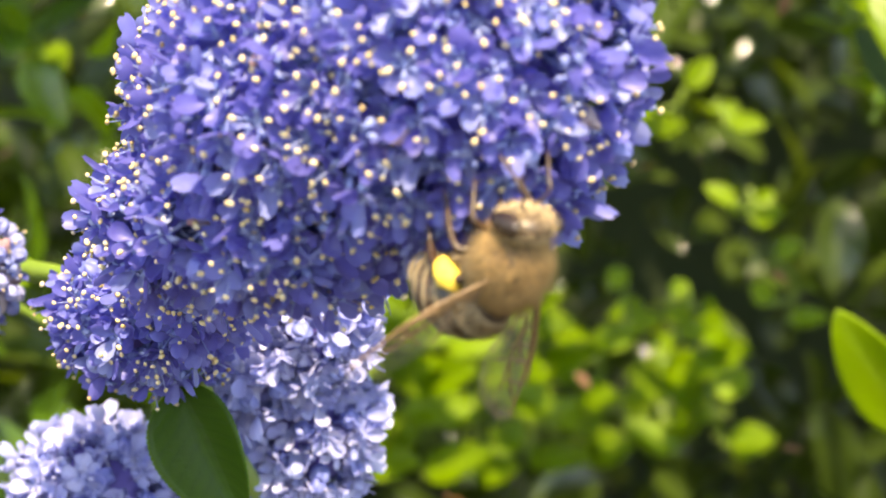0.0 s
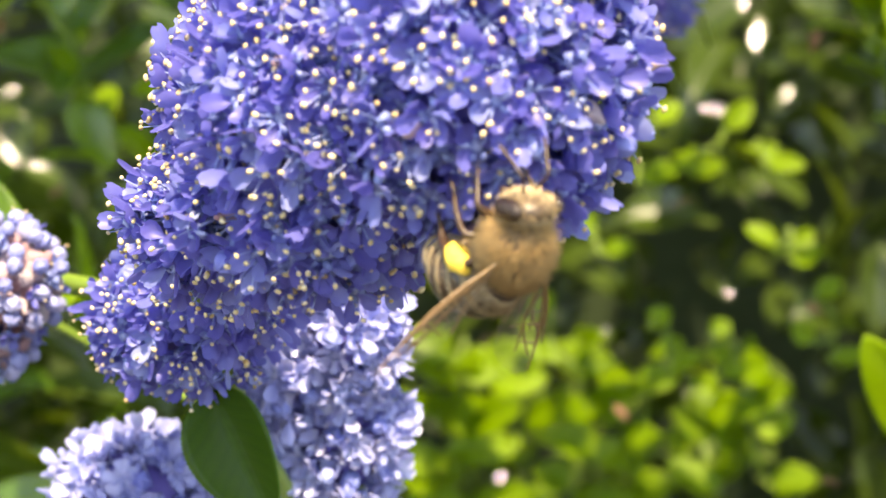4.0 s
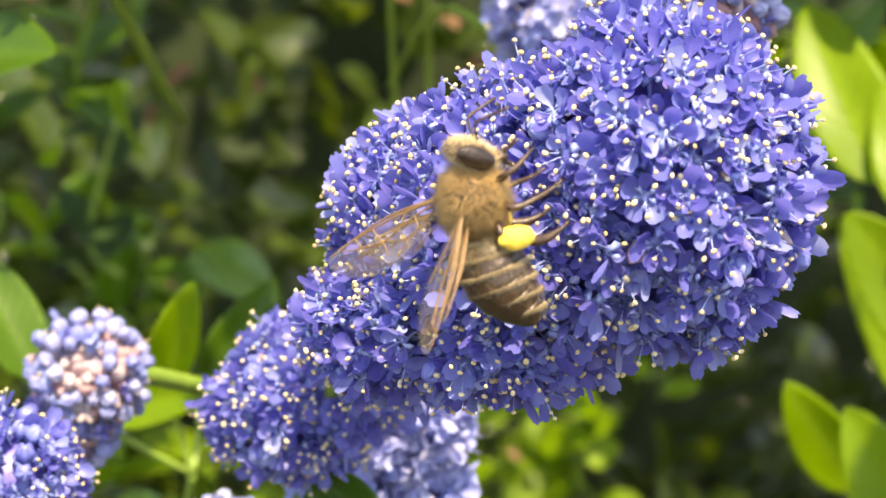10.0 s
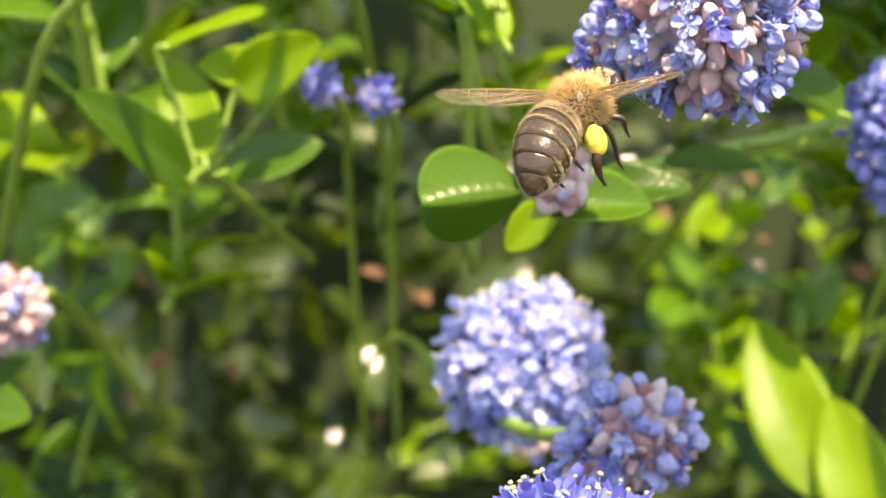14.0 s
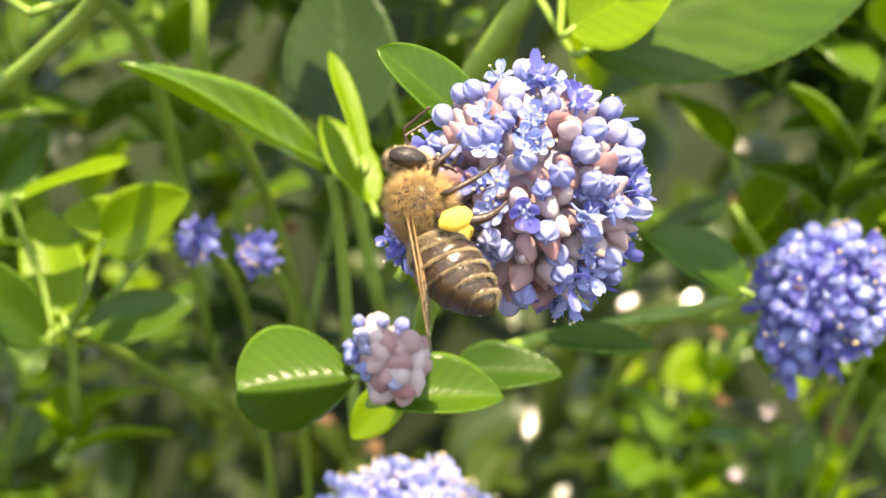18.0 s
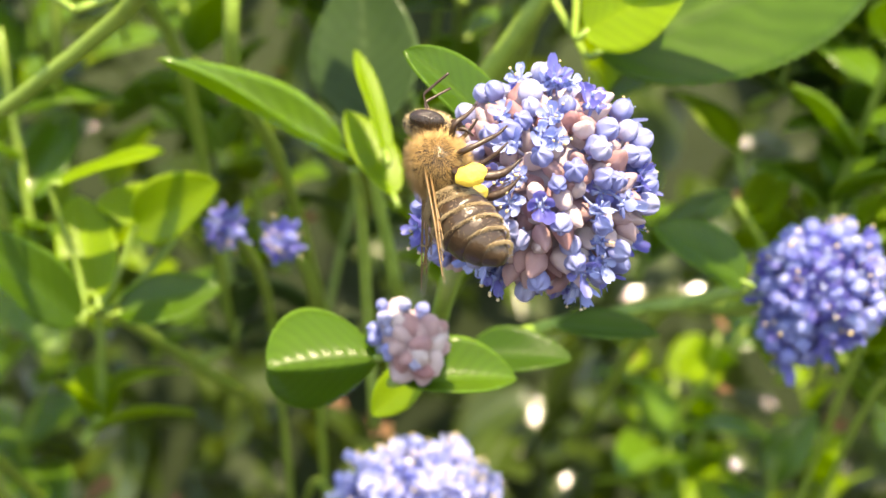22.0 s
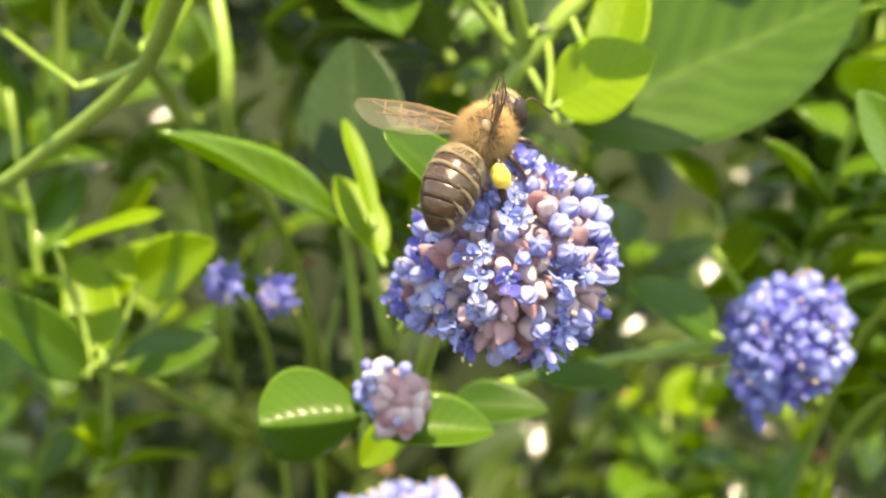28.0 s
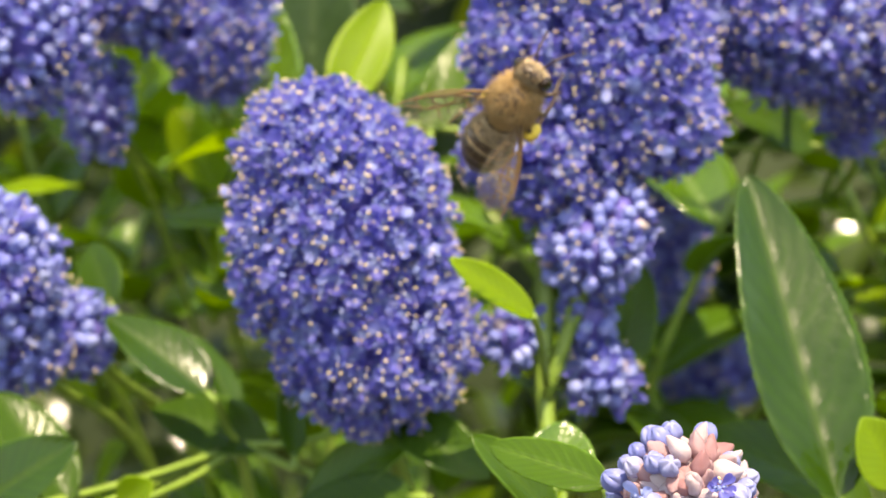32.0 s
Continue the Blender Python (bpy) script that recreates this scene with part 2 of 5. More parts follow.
BLUES = [(0.0, (0.060, 0.050, 0.34)), (0.35, (0.090, 0.088, 0.43)), (0.7, (0.125, 0.145, 0.50)), (0.9, (0.19, 0.235, 0.57)), (1.0, (0.32, 0.37, 0.65))]
SEPAL = petal_material("sepal_sky_blue", [(0.0, (0.14, 0.19, 0.52)), (0.6, (0.23, 0.30, 0.62)), (1.0, (0.38, 0.44, 0.69))], (0.22, 0.27, 0.66), 0.3)
BLUE = petal_material("petal_blue", BLUES, (0.19, 0.185, 0.66), 0.5)
BLUE_MANY = petal_material("petal_blue_many", BLUES, (0.19, 0.185, 0.66), 0.5, True)
BUD_BLUE = petal_material("bud_blue", [(0.0, (0.10, 0.12, 0.44)), (0.5, (0.16, 0.20, 0.52)), (1.0, (0.26, 0.31, 0.60))], (0.3, 0.33, 0.8), 0.2)
BUD_MANY = petal_material("bud_blue_many", [(0.0, (0.10, 0.12, 0.44)), (0.5, (0.16, 0.20, 0.52)), (1.0, (0.26, 0.31, 0.60))], (0.3, 0.33, 0.8), 0.2, True)
WOOL_BUDS = [(0.0, (0.12, 0.15, 0.43)), (0.5, (0.19, 0.22, 0.48)), (1.0, (0.31, 0.32, 0.50))]
BUD_WOOL = petal_material("bud_powder_blue", WOOL_BUDS, (0.35, 0.38, 0.7), 0.2)
BUD_WOOL_MANY = petal_material("bud_powder_blue_many", WOOL_BUDS, (0.35, 0.38, 0.7), 0.2, True)
SKY_PETAL = petal_material("petal_sky", [(0.0, (0.22, 0.27, 0.62)), (1.0, (0.34, 0.42, 0.70))], (0.3, 0.35, 0.75), 0.35)
PALE = petal_material("petal_pale", [(0.0, (0.26, 0.30, 0.64)), (0.6, (0.31, 0.35, 0.66)), (1.0, (0.46, 0.48, 0.70))], (0.42, 0.44, 0.8), 0.3, True)
PALE_ONE = petal_material("petal_pale_one", [(0.0, (0.24, 0.28, 0.64)), (0.6, (0.30, 0.34, 0.66)), (1.0, (0.46, 0.48, 0.70))], (0.42, 0.44, 0.8), 0.3)
BRACT = petal_material("bract_pink", [(0.0, (0.28, 0.09, 0.10)), (0.3, (0.40, 0.23, 0.25)), (0.6, (0.49, 0.38, 0.41)), (1.0, (0.60, 0.53, 0.55))], (0.62, 0.48, 0.50), 0.35, rough=0.8, relief=0.7)
BRACT_MANY = petal_material("bract_pink_many", [(0.0, (0.28, 0.09, 0.10)), (0.3, (0.40, 0.23, 0.25)), (0.6, (0.49, 0.38, 0.41)), (1.0, (0.60, 0.53, 0.55))], (0.62, 0.48, 0.50), 0.35, True, rough=0.8, relief=0.7)
INNER_PALE = petal_material("inner_woolly", [(0.0, (0.28, 0.20, 0.27)), (1.0, (0.38, 0.31, 0.38))], (0.6, 0.5, 0.5), 0.2)
# violet with the shade between the florets mixed in
INNER = petal_material("inner_violet_shaded", [(0.0, (0.07, 0.06, 0.32)), (1.0, (0.14, 0.12, 0.45))], (0.15, 0.13, 0.5), 0.2)


def plain(name, a, b, scale, rough, depth=0.0003, **more):
    n = Nodes(name)
    f = n.noise(scale, 4.0, n.place())
    return n.shade(n.mix(f, a, b), rough, n.bump(f, 0.35, depth), **more)


ANTHER = petal_material("anther_yellow", [(0.0, (0.40, 0.25, 0.10)), (0.35, (0.58, 0.45, 0.20)), (1.0, (0.70, 0.61, 0.40))], (0.7, 0.5, 0.2), 0.15, True)
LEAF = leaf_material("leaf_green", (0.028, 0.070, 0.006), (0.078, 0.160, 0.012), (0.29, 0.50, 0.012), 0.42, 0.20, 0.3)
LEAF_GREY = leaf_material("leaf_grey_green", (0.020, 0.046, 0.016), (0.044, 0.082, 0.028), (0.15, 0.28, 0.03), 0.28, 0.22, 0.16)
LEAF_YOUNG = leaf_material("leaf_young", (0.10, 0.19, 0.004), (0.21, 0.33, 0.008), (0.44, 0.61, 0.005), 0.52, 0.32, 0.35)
# inner leaves: the shade inside the shrub is put into this darker green
LEAF_DEEP_SHADED = leaf_material("leaf_deep_shaded", (0.022, 0.042, 0.008), (0.058, 0.095, 0.014), (0.15, 0.23, 0.008), 0.3, 0.10, 0.8)
# dark green of the broad leaf, also a shaded copy of LEAF for low leaves
LEAF_SHADE = leaf_material("leaf_dark_green_shaded", (0.020, 0.052, 0.006), (0.050, 0.108, 0.012), (0.20, 0.40, 0.010), 0.38, 0.17, 0.2)
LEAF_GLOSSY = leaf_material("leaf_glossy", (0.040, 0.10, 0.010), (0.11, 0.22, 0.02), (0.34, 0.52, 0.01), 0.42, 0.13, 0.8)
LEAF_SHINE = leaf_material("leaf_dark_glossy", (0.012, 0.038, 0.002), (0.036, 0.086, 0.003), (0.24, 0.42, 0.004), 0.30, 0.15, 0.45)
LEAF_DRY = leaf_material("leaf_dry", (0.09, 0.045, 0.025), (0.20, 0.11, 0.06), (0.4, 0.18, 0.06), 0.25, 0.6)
STEM = plain("stem_green", (0.09, 0.17, 0.02), (0.22, 0.32, 0.05), 500, 0.45)
STEM_BROWN = plain("stem_brown", (0.10, 0.07, 0.035), (0.22, 0.15, 0.07), 700, 0.7)
SOIL = plain("soil", (0.014, 0.010, 0.007), (0.05, 0.036, 0.024), 60, 0.95, 0.01)
FUR = plain("fur_tan", (0.20, 0.12, 0.048), (0.64, 0.43, 0.185), 900, 0.7)
FUR_PALE = plain("fur_pale", (0.30, 0.22, 0.12), (0.54, 0.43, 0.27), 900, 0.7)
SKIN = plain("bee_skin", (0.022, 0.014, 0.009), (0.058, 0.034, 0.018), 1500, 0.29)
EYE = plain("bee_eye", (0.012, 0.008, 0.006), (0.03, 0.018, 0.012), 6000, 0.12)
LEG = plain("bee_leg", (0.018, 0.010, 0.006), (0.055, 0.028, 0.014), 1500, 0.4)
POLLEN = plain("pollen", (0.72, 0.46, 0.04), (0.90, 0.70, 0.12), 2500, 0.8, 0.0004)
VEIN = plain("wing_vein", (0.10, 0.055, 0.02), (0.22, 0.13, 0.05), 1500, 0.4)


def wing_material():
    n = Nodes("wing_membrane")
    f = n.noise(700.0, 3.0, n.place())
    p = n.tree.nodes.new("ShaderNodeBsdfPrincipled")
    n.put(p.inputs["Base Color"], n.mix(f, (0.34, 0.29, 0.22), (0.48, 0.43, 0.36)))
    p.inputs["Roughness"].default_value = 0.22
    n.put(p.inputs["Normal"], n.bump(f, 0.5, 0.0003))
    t = n.tree.nodes.new("ShaderNodeBsdfTransparent")
    t.inputs[0].default_value = (0.98, 0.974, 0.96, 1)
    m = n.tree.nodes.new("ShaderNodeMixShader")
    m.inputs[0].default_value = 0.055
    out = n.tree.nodes.new("ShaderNodeOutputMaterial")
    n.tree.links.new(t.outputs[0], m.inputs[1])
    n.tree.links.new(p.outputs[0], m.inputs[2])
    n.tree.links.new(m.outputs[0], out.inputs[0])
    return n.mat


WING = wing_material()
MM = 0.001
rng = np.random.default_rng(7)


# ---------------------------------------------------------------- mesh helpers
def V(x, y, z):
    """A place in the shrub: millimetres from a point 0.95 m over the ground."""
    return Vector((x * MM, y * MM, 0.95 + z * MM))


def mesh_of(name, verts, faces, material, uv=None, flat=False, second=None, slots=None):
    me = bpy.data.meshes.new(name)
    me.from_pydata(np.asarray(verts, float).tolist(), [], [tuple(int(i) for i in f) for f in faces])
    me.materials.append(material)
    if second is not None:
        me.materials.append(second)
        me.polygons.foreach_set("material_index", np.asarray(slots, np.int32))
    if not flat:
        me.shade_smooth()
    if uv is not None:
        layer = me.uv_layers.new(name="UVMap")
        at = np.empty(len(me.loops), dtype=np.int32)
        me.loops.foreach_get("vertex_index", at)
        layer.data.foreach_set("uv", np.asarray(uv, np.float32)[at].ravel())
    me.update()
    return me


def part(name, data, parent, label="", m=None, kind=""):
    ob = new(name, data)
    ob.parent = parent
    if m is not None:
        ob.matrix_basis = m
    return tagged(ob, label, kind=kind)


def thing(name, label, category, m=None, group="", kind=""):
    ob = new(name)
    if m is not None:
        ob.matrix_basis = m
    ob.empty_display_size = 0.002
    return tagged(ob, label, category, group, kind)


def joined(pieces):
    """One list of verts and faces out of several."""
    verts, faces, base = [], [], 0
    for v, f in pieces:
        verts.append(np.asarray(v, float))
        faces.extend([tuple(i + base for i in face) for face in f])
        base += len(v)
    return np.concatenate(verts), faces


def ball(radii, nu=10, nv=7, centre=(0, 0, 0)):
    """An ellipsoid."""
    verts, faces = [(0, 0, 1)], []
    for i in range(1, nv):
        th = math.pi * i / nv
        for j in range(nu):
            ph = 2 * math.pi * j / nu
            verts.append((math.sin(th) * math.cos(ph), math.sin(th) * math.sin(ph), math.cos(th)))
    verts.append((0, 0, -1))
    for j in range(nu):
        faces.append((0, 1 + j, 1 + (j + 1) % nu))
        for i in range(nv - 2):
            a, b = 1 + i * nu, 1 + (i + 1) * nu
            faces.append((a + j, b + j, b + (j + 1) % nu, a + (j + 1) % nu))
        faces.append((len(verts) - 1, 1 + (nv - 2) * nu + (j + 1) % nu, 1 + (nv - 2) * nu + j))
    return np.array(verts) * np.array(radii) + np.array(centre), faces


def tube(points, radii, n=7, cap=True):
    """A tapered tube along points."""
    pts = np.asarray([tuple(p) for p in points], float)
    radii = np.broadcast_to(np.asarray(radii, float), (len(pts),))
    verts, faces = [], []
    side = None
    for i, p in enumerate(pts):
        way = pts[min(i + 1, len(pts) - 1)] - pts[max(i - 1, 0)]
        way = way / (np.linalg.norm(way) + 1e-12)
        if side is None:
            side = np.cross(way, (0.3, 0.2, 0.93))
            if np.linalg.norm(side) < 1e-3:
                side = np.cross(way, (1, 0, 0))
        side = side - (side @ way) * way
        side = side / (np.linalg.norm(side) + 1e-12)
        up = np.cross(way, side)
        for j in range(n):
            a = 2 * math.pi * j / n
            verts.append(p + radii[i] * (math.cos(a) * side + math.sin(a) * up))
    for i in range(len(pts) - 1):
        for j in range(n):
            k = (j + 1) % n
            faces.append((i * n + j, i * n + k, (i + 1) * n + k, (i + 1) * n + j))
    if cap:
        faces.append(tuple(range(n))[::-1])
        faces.append(tuple((len(pts) - 1) * n + j for j in range(n)))
    return np.array(verts), faces


def curve(points, steps=5):
    """A smooth line through points (Catmull-Rom)."""
    p = [np.asarray(tuple(q), float) for q in points]
    p = [2 * p[0] - p[1], *p, 2 * p[-1] - p[-2]]
    out = []
    for i in range(1, len(p) - 2):
        for s in range(steps):
            t = s / steps
            a, b, c, d = p[i - 1 : i + 3]
            out.append(0.5 * (2 * b + (c - a) * t + (2 * a - 5 * b + 4 * c - d) * t * t + (3 * b - a - 3 * c + d) * t**3))
    out.append(p[-2])
    return out


def frame_on(normal, spin=0.0):
    """A turn whose z is the normal."""
    z = Vector(normal).normalized()
    x = z.orthogonal().normalized()
    y = z.cross(x)
    return Matrix((x, y, z)).transposed().to_4x4() @ Matrix.Rotation(spin, 4, "Z")


# ---------------------------------------------------------------- leaves
def leaf_mesh(name, material, length, width, bend=0.12, cup=0.25, wave=0.02, nu=16, nv=8, round_tip=0.5, teeth=0.0, seed=0, ridge=0.012):
    """A leaf along +x from its base, upper side +z, with a sunk midrib, side veins as ridges and a thin rim."""
    r = np.random.default_rng(seed)
    ph = r.uniform(0, 6.28, 3)
    top, uv = [], []
    for i in range(nu + 1):
        u = i / nu
        w = math.sin(math.pi * min(1, u ** (0.62 + 0.3 * round_tip))) ** (0.75 - 0.2 * round_tip)
        w = width * 0.5 * max(w, 0.02)
        if teeth and i % 2:
            w *= 1 + teeth
        for j in range(nv + 1):
            v = 2 * j / nv - 1
            z = cup * w * abs(v) ** 1.4 - bend * length * u * u
            z += wave * length * math.sin(7 * u + ph[0]) * abs(v) ** 2 * (1 if v > 0 else -0.7)
            if nu > 40:
                z += ridge * length * math.cos(2 * math.pi * (9 * u - 2.5 * abs(v))) * 2 * abs(v) * (1 - abs(v)) * math.sin(math.pi * u) ** 0.5 * (0.65 + 0.35 * math.sin(5 * u + ph[1]))
            top.append((u * length * (1 - 0.25 * bend * u), v * w, z))
            uv.append((u, (v + 1) / 2))
    top = np.array(top)
    low = top - (0, 0, 0.00022)
    n, row = len(top), nv + 1
    faces = []
    for i in range(nu):
        for j in range(nv):
            a = i * row + j
            faces.append((a, a + row, a + row + 1, a + 1))
            faces.append((n + a, n + a + 1, n + a + row + 1, n + a + row))
        a, b = i * row, i * row + nv
        faces.append((a, n + a, n + a + row, a + row))
        faces.append((b, b + row, n + b + row, n + b))
    return mesh_of(name, np.concatenate([top, low]), faces, material, uv + uv)


def leaf_pose(base, tip, normal):
    """The turn that lays a leaf from base to tip, its upper side towards normal."""
    x = (Vector(tip) - Vector(base)).normalized()
    z = Vector(normal)
    z = (z - z.dot(x) * x).normalized()
    y = z.cross(x)
    return Matrix.Translation(base) @ Matrix((x, y, z)).transposed().to_4x4()


def shoot(label, stem, leaves, radius=0.9, group="", brown=False, name="leafy_shoot"):
    """A shoot: its stem through points (mm) and leaves as (base, tip, width, normal, material, bend, cup), each with its stalk."""
    origin = V(*stem[0])
    ob = thing(name, label, "shoot", Matrix.Translation(origin), group)
    line = [p - np.array(origin) for p in curve([V(*s) for s in stem])]
    part("stem", mesh_of("stem", *tube(line, np.linspace(radius, radius * 0.75, len(line)) * MM, 9), STEM_BROWN if brown else STEM), ob)
    for k, (base, tip, width, normal, material, bend, cup, *blunt) in enumerate(leaves):
        b, t = V(*base) - origin, V(*tip) - origin
        long = (t - b).length
        me = leaf_mesh("leaf", material, long, width * MM, bend, cup, 0.02, 56, 12, blunt[0] if blunt else 0.55, 0.03, k + int(abs(base[0]) * 10), blunt[1] if len(blunt) > 1 else 0.012)
        lf = part("leaf", me, ob, "", leaf_pose(b, t, normal))
        near = min(line, key=lambda q: np.linalg.norm(q - np.array(b)))
        back = lf.matrix_basis.inverted() @ Vector(near)
        if back.length > 0.0006:
            sag = lf.matrix_basis.to_3x3().inverted() @ Vector((0, 0.5, -0.45)) * min(back.length * 0.2, 0.003)
            line2 = curve([back, back * 0.55 + sag, Vector((-0.0012, 0, -0.0003)), Vector((0.0005, 0, -0.0002))], 4)
            part("stalk", mesh_of("stalk", *tube(line2, np.linspace(0.00045, 0.00035, len(line2)), 6), STEM), lf)
    return ob


# ---------------------------------------------------------------- flowers
def petal(r, out, size, lift, lean, az):
    """One petal: a narrow claw that widens into a hood, its sides folded up and its tip curled in."""
    verts, faces, fold, curl = [], [], r.uniform(0.4, 1.15), r.uniform(0.1, 0.9)
    rows = ((0.0, 0.15), (0.26, 0.24), (0.45, 0.74), (0.66, 1.0), (0.87, 0.84), (1.0, 0.36))
    for u, w in rows:
        w *= size * 0.95
        for v in (-1.0, -0.4, 0.4, 1.0):
            x = u * (out + size * 0.85) + 0.15
            verts.append((x, v * w, math.sin(lean) * x * u * 0.8 + lift * u + fold * w * v * v + curl * size * max(0.0, u - 0.6) ** 2 * 4))
    for i in range(len(rows) - 1):
        for j in range(3):
            a = 4 * i + j
            faces.append((a, a + 4, a + 5, a + 1))
    c, s = math.cos(az), math.sin(az)
    return np.array(verts) @ np.array([[c, s, 0], [-s, c, 0], [0, 0, 1]]), faces


def floret_data(seed, open_=1.0, ripe=0.4):
    """Petals, then sepals with stalk and filaments, then the anthers, of one small flower; millimetres, facing +z."""
    r = np.random.default_rng(seed)
    petals, sepals, anthers = [], [], []
    for k in range(5):
        az = 2 * math.pi * k / 5 + r.normal(0, 0.18)
        petals.append(petal(r, (0.86 + r.normal(0, 0.10)) * (0.45 + 0.55 * open_), 0.63 + r.normal(0, 0.07), r.normal(0.25, 0.24), r.normal(0.25, 0.42) + 1.2 * (1 - open_), az))
        az2 = az + math.pi / 5
        tip = np.array([math.cos(az2), math.sin(az2), 0])
        side = np.array([-math.sin(az2), math.cos(az2), 0])
        up = r.normal(0.42, 0.12)
        sepals.append((np.array([tip * 0.95 + side * 0.36 + (0, 0, 0.05), tip * 0.95 - side * 0.36 + (0, 0, 0.05), tip * 0.15 + (0, 0, up), tip * 1.1 + (0, 0, -0.3), tip * 0.6 + (0, 0, up * 0.95)]),
                       [(0, 4, 1), (0, 1, 3), (0, 2, 4), (1, 4, 2), (0, 3, 2), (1, 2, 3)]))
    sepals.append(ball((0.42, 0.42, 0.25), 6, 4))
    sepals.append(tube([(0, 0, -2.6), (0.1, 0, -1.2), (0, 0, 0)], [0.14, 0.13, 0.22], 5))
    for k in range(5):
        if k and r.random() > ripe:
            continue
        az = 2 * math.pi * (k + 0.5) / 5 + r.normal(0, 0.25)
        out, high = r.uniform(0.5, 1.25), r.uniform(0.95, 1.7)
        end = np.array([math.cos(az) * out, math.sin(az) * out, high])
        sepals.append(tube([end * (0.2, 0.2, 0.05), end * (0.7, 0.7, 0.6), end], [0.055, 0.045, 0.04], 4, False))
        anthers.append(ball(np.array((0.25, 0.18, 0.16)) * r.uniform(0.75, 1.1), 6, 4, end + (0, 0, 0.1)))
    many = sum(len(f) for _, f in petals)
    return joined(petals + sepals), joined(anthers) if anthers else None, many


def bud_data(seed):
    """A closed round bud with five furrows on a short stalk; millimetres, facing +z."""
    v, f = ball((0.85, 0.85, 0.88), 20, 8)
    az = np.arctan2(v[:, 1], v[:, 0])
    up = (v[:, 2] / 0.88 + 1) / 2
    v = v * (1 - 0.30 * (np.abs(np.cos(2.5 * az)) ** 5) * np.clip(up * 1.4, 0, 1) * (np.abs(v[:, 2]) < 0.87))[:, None]
    return joined([(v, f), tube([(0, 0, -3.0), (0.15, 0, -1.6), (0, 0, -0.6)], [0.16, 0.15, 0.2], 5)])


def bract_data(seed):
    """A plump bract with a keel, pointed or (seed over 3) blunt, millimetres, pointing +z."""
    r = np.random.default_rng(seed)
    blunt = 0.35 if seed > 3 else 1.0
    v, f = ball((1.08, 0.82, 1.18), 10, 8)
    up = np.clip((v[:, 2] + 0.2) / 1.45, 0, 1)
    v[:, :2] *= (1 - 0.55 * blunt * up ** 1.6)[:, None]
    v[:, 2] += 0.45 * blunt * up ** 3
    v[:, 1] += 0.30 * up ** 2 + 0.22 * np.abs(v[:, 0])
    return v + r.normal(0, 0.035, v.shape), f


FLORETS = [floret_data(*a) for a in ((1, 1.0, 0.75), (2, 1.0, 0.12), (3, 0.9, 0.05), (4, 0.75, 0.0), (5, 0.95, 0.6), (16, 0.55, 0.0), (7, 1.0, 0.3), (8, 0.9, 0.1))]
BUDS = [bud_data(1)]
BRACTS = [bract_data(s) for s in (1, 2, 3, 4, 5, 6)]
slots_of = lambda f: [0] * f[2] + [1] * (len(f[0][1]) - f[2])
floret_mesh = lambda f, a, b: mesh_of("floret", f[0][0] * MM, f[0][1], a, second=b, slots=slots_of(f))
FLORET_MESH = [(floret_mesh(f, BLUE, SEPAL), mesh_of("stamen_tuft", f[1][0] * MM, f[1][1], ANTHER)) for f in FLORETS]
FLORET_SKY = [floret_mesh(f, SKY_PETAL, SEPAL) for f in FLORETS]
FLORET_PALE = [floret_mesh(f, PALE_ONE, PALE_ONE) for f in FLORETS]
BUD_MESH = [mesh_of("bud", b[0] * MM, b[1], BUD_BLUE) for b in BUDS]
BUD_WOOL_MESH = [mesh_of("bud", b[0] * MM, b[1], BUD_WOOL) for b in BUDS]
BRACT_MESH = [mesh_of("bract", b[0] * MM, b[1], BRACT) for b in BRACTS]


def lobe_points(lobes, gap, seed):
    """Points and outward ways over the joined surface of several lobes (centre, radii), about gap apart."""
    r = np.random.default_rng(seed)
    found = []
    for k, (c, rad) in enumerate(lobes):
        c, rad = np.array(c, float), np.array(rad, float)
        area = 4 * math.pi * (((rad[0] * rad[1]) ** 1.6 + (rad[0] * rad[2]) ** 1.6 + (rad[1] * rad[2]) ** 1.6) / 3) ** (1 / 1.6)
        n = max(6, int(area / (gap * gap * 0.87)))
        for i in range(n):
            z = 1 - 2 * (i + 0.5) / n
            a = 2.39996 * i + k
            d = np.array([math.sqrt(1 - z * z) * math.cos(a), math.sqrt(1 - z * z) * math.sin(a), z]) + r.normal(0, 0.25 * gap / rad.mean(), 3)
            d /= np.linalg.norm(d)
            p = c + d * rad * (1 + r.normal(0, 0.035))
            if any(m != k and (((p - np.array(c2)) / np.array(r2)) ** 2).sum() < 0.74 for m, (c2, r2) in enumerate(lobes)):
                continue
            way = d / rad
            way /= np.linalg.norm(way)
            found.append((p, way + r.normal(0, 0.22, 3)))
    return found


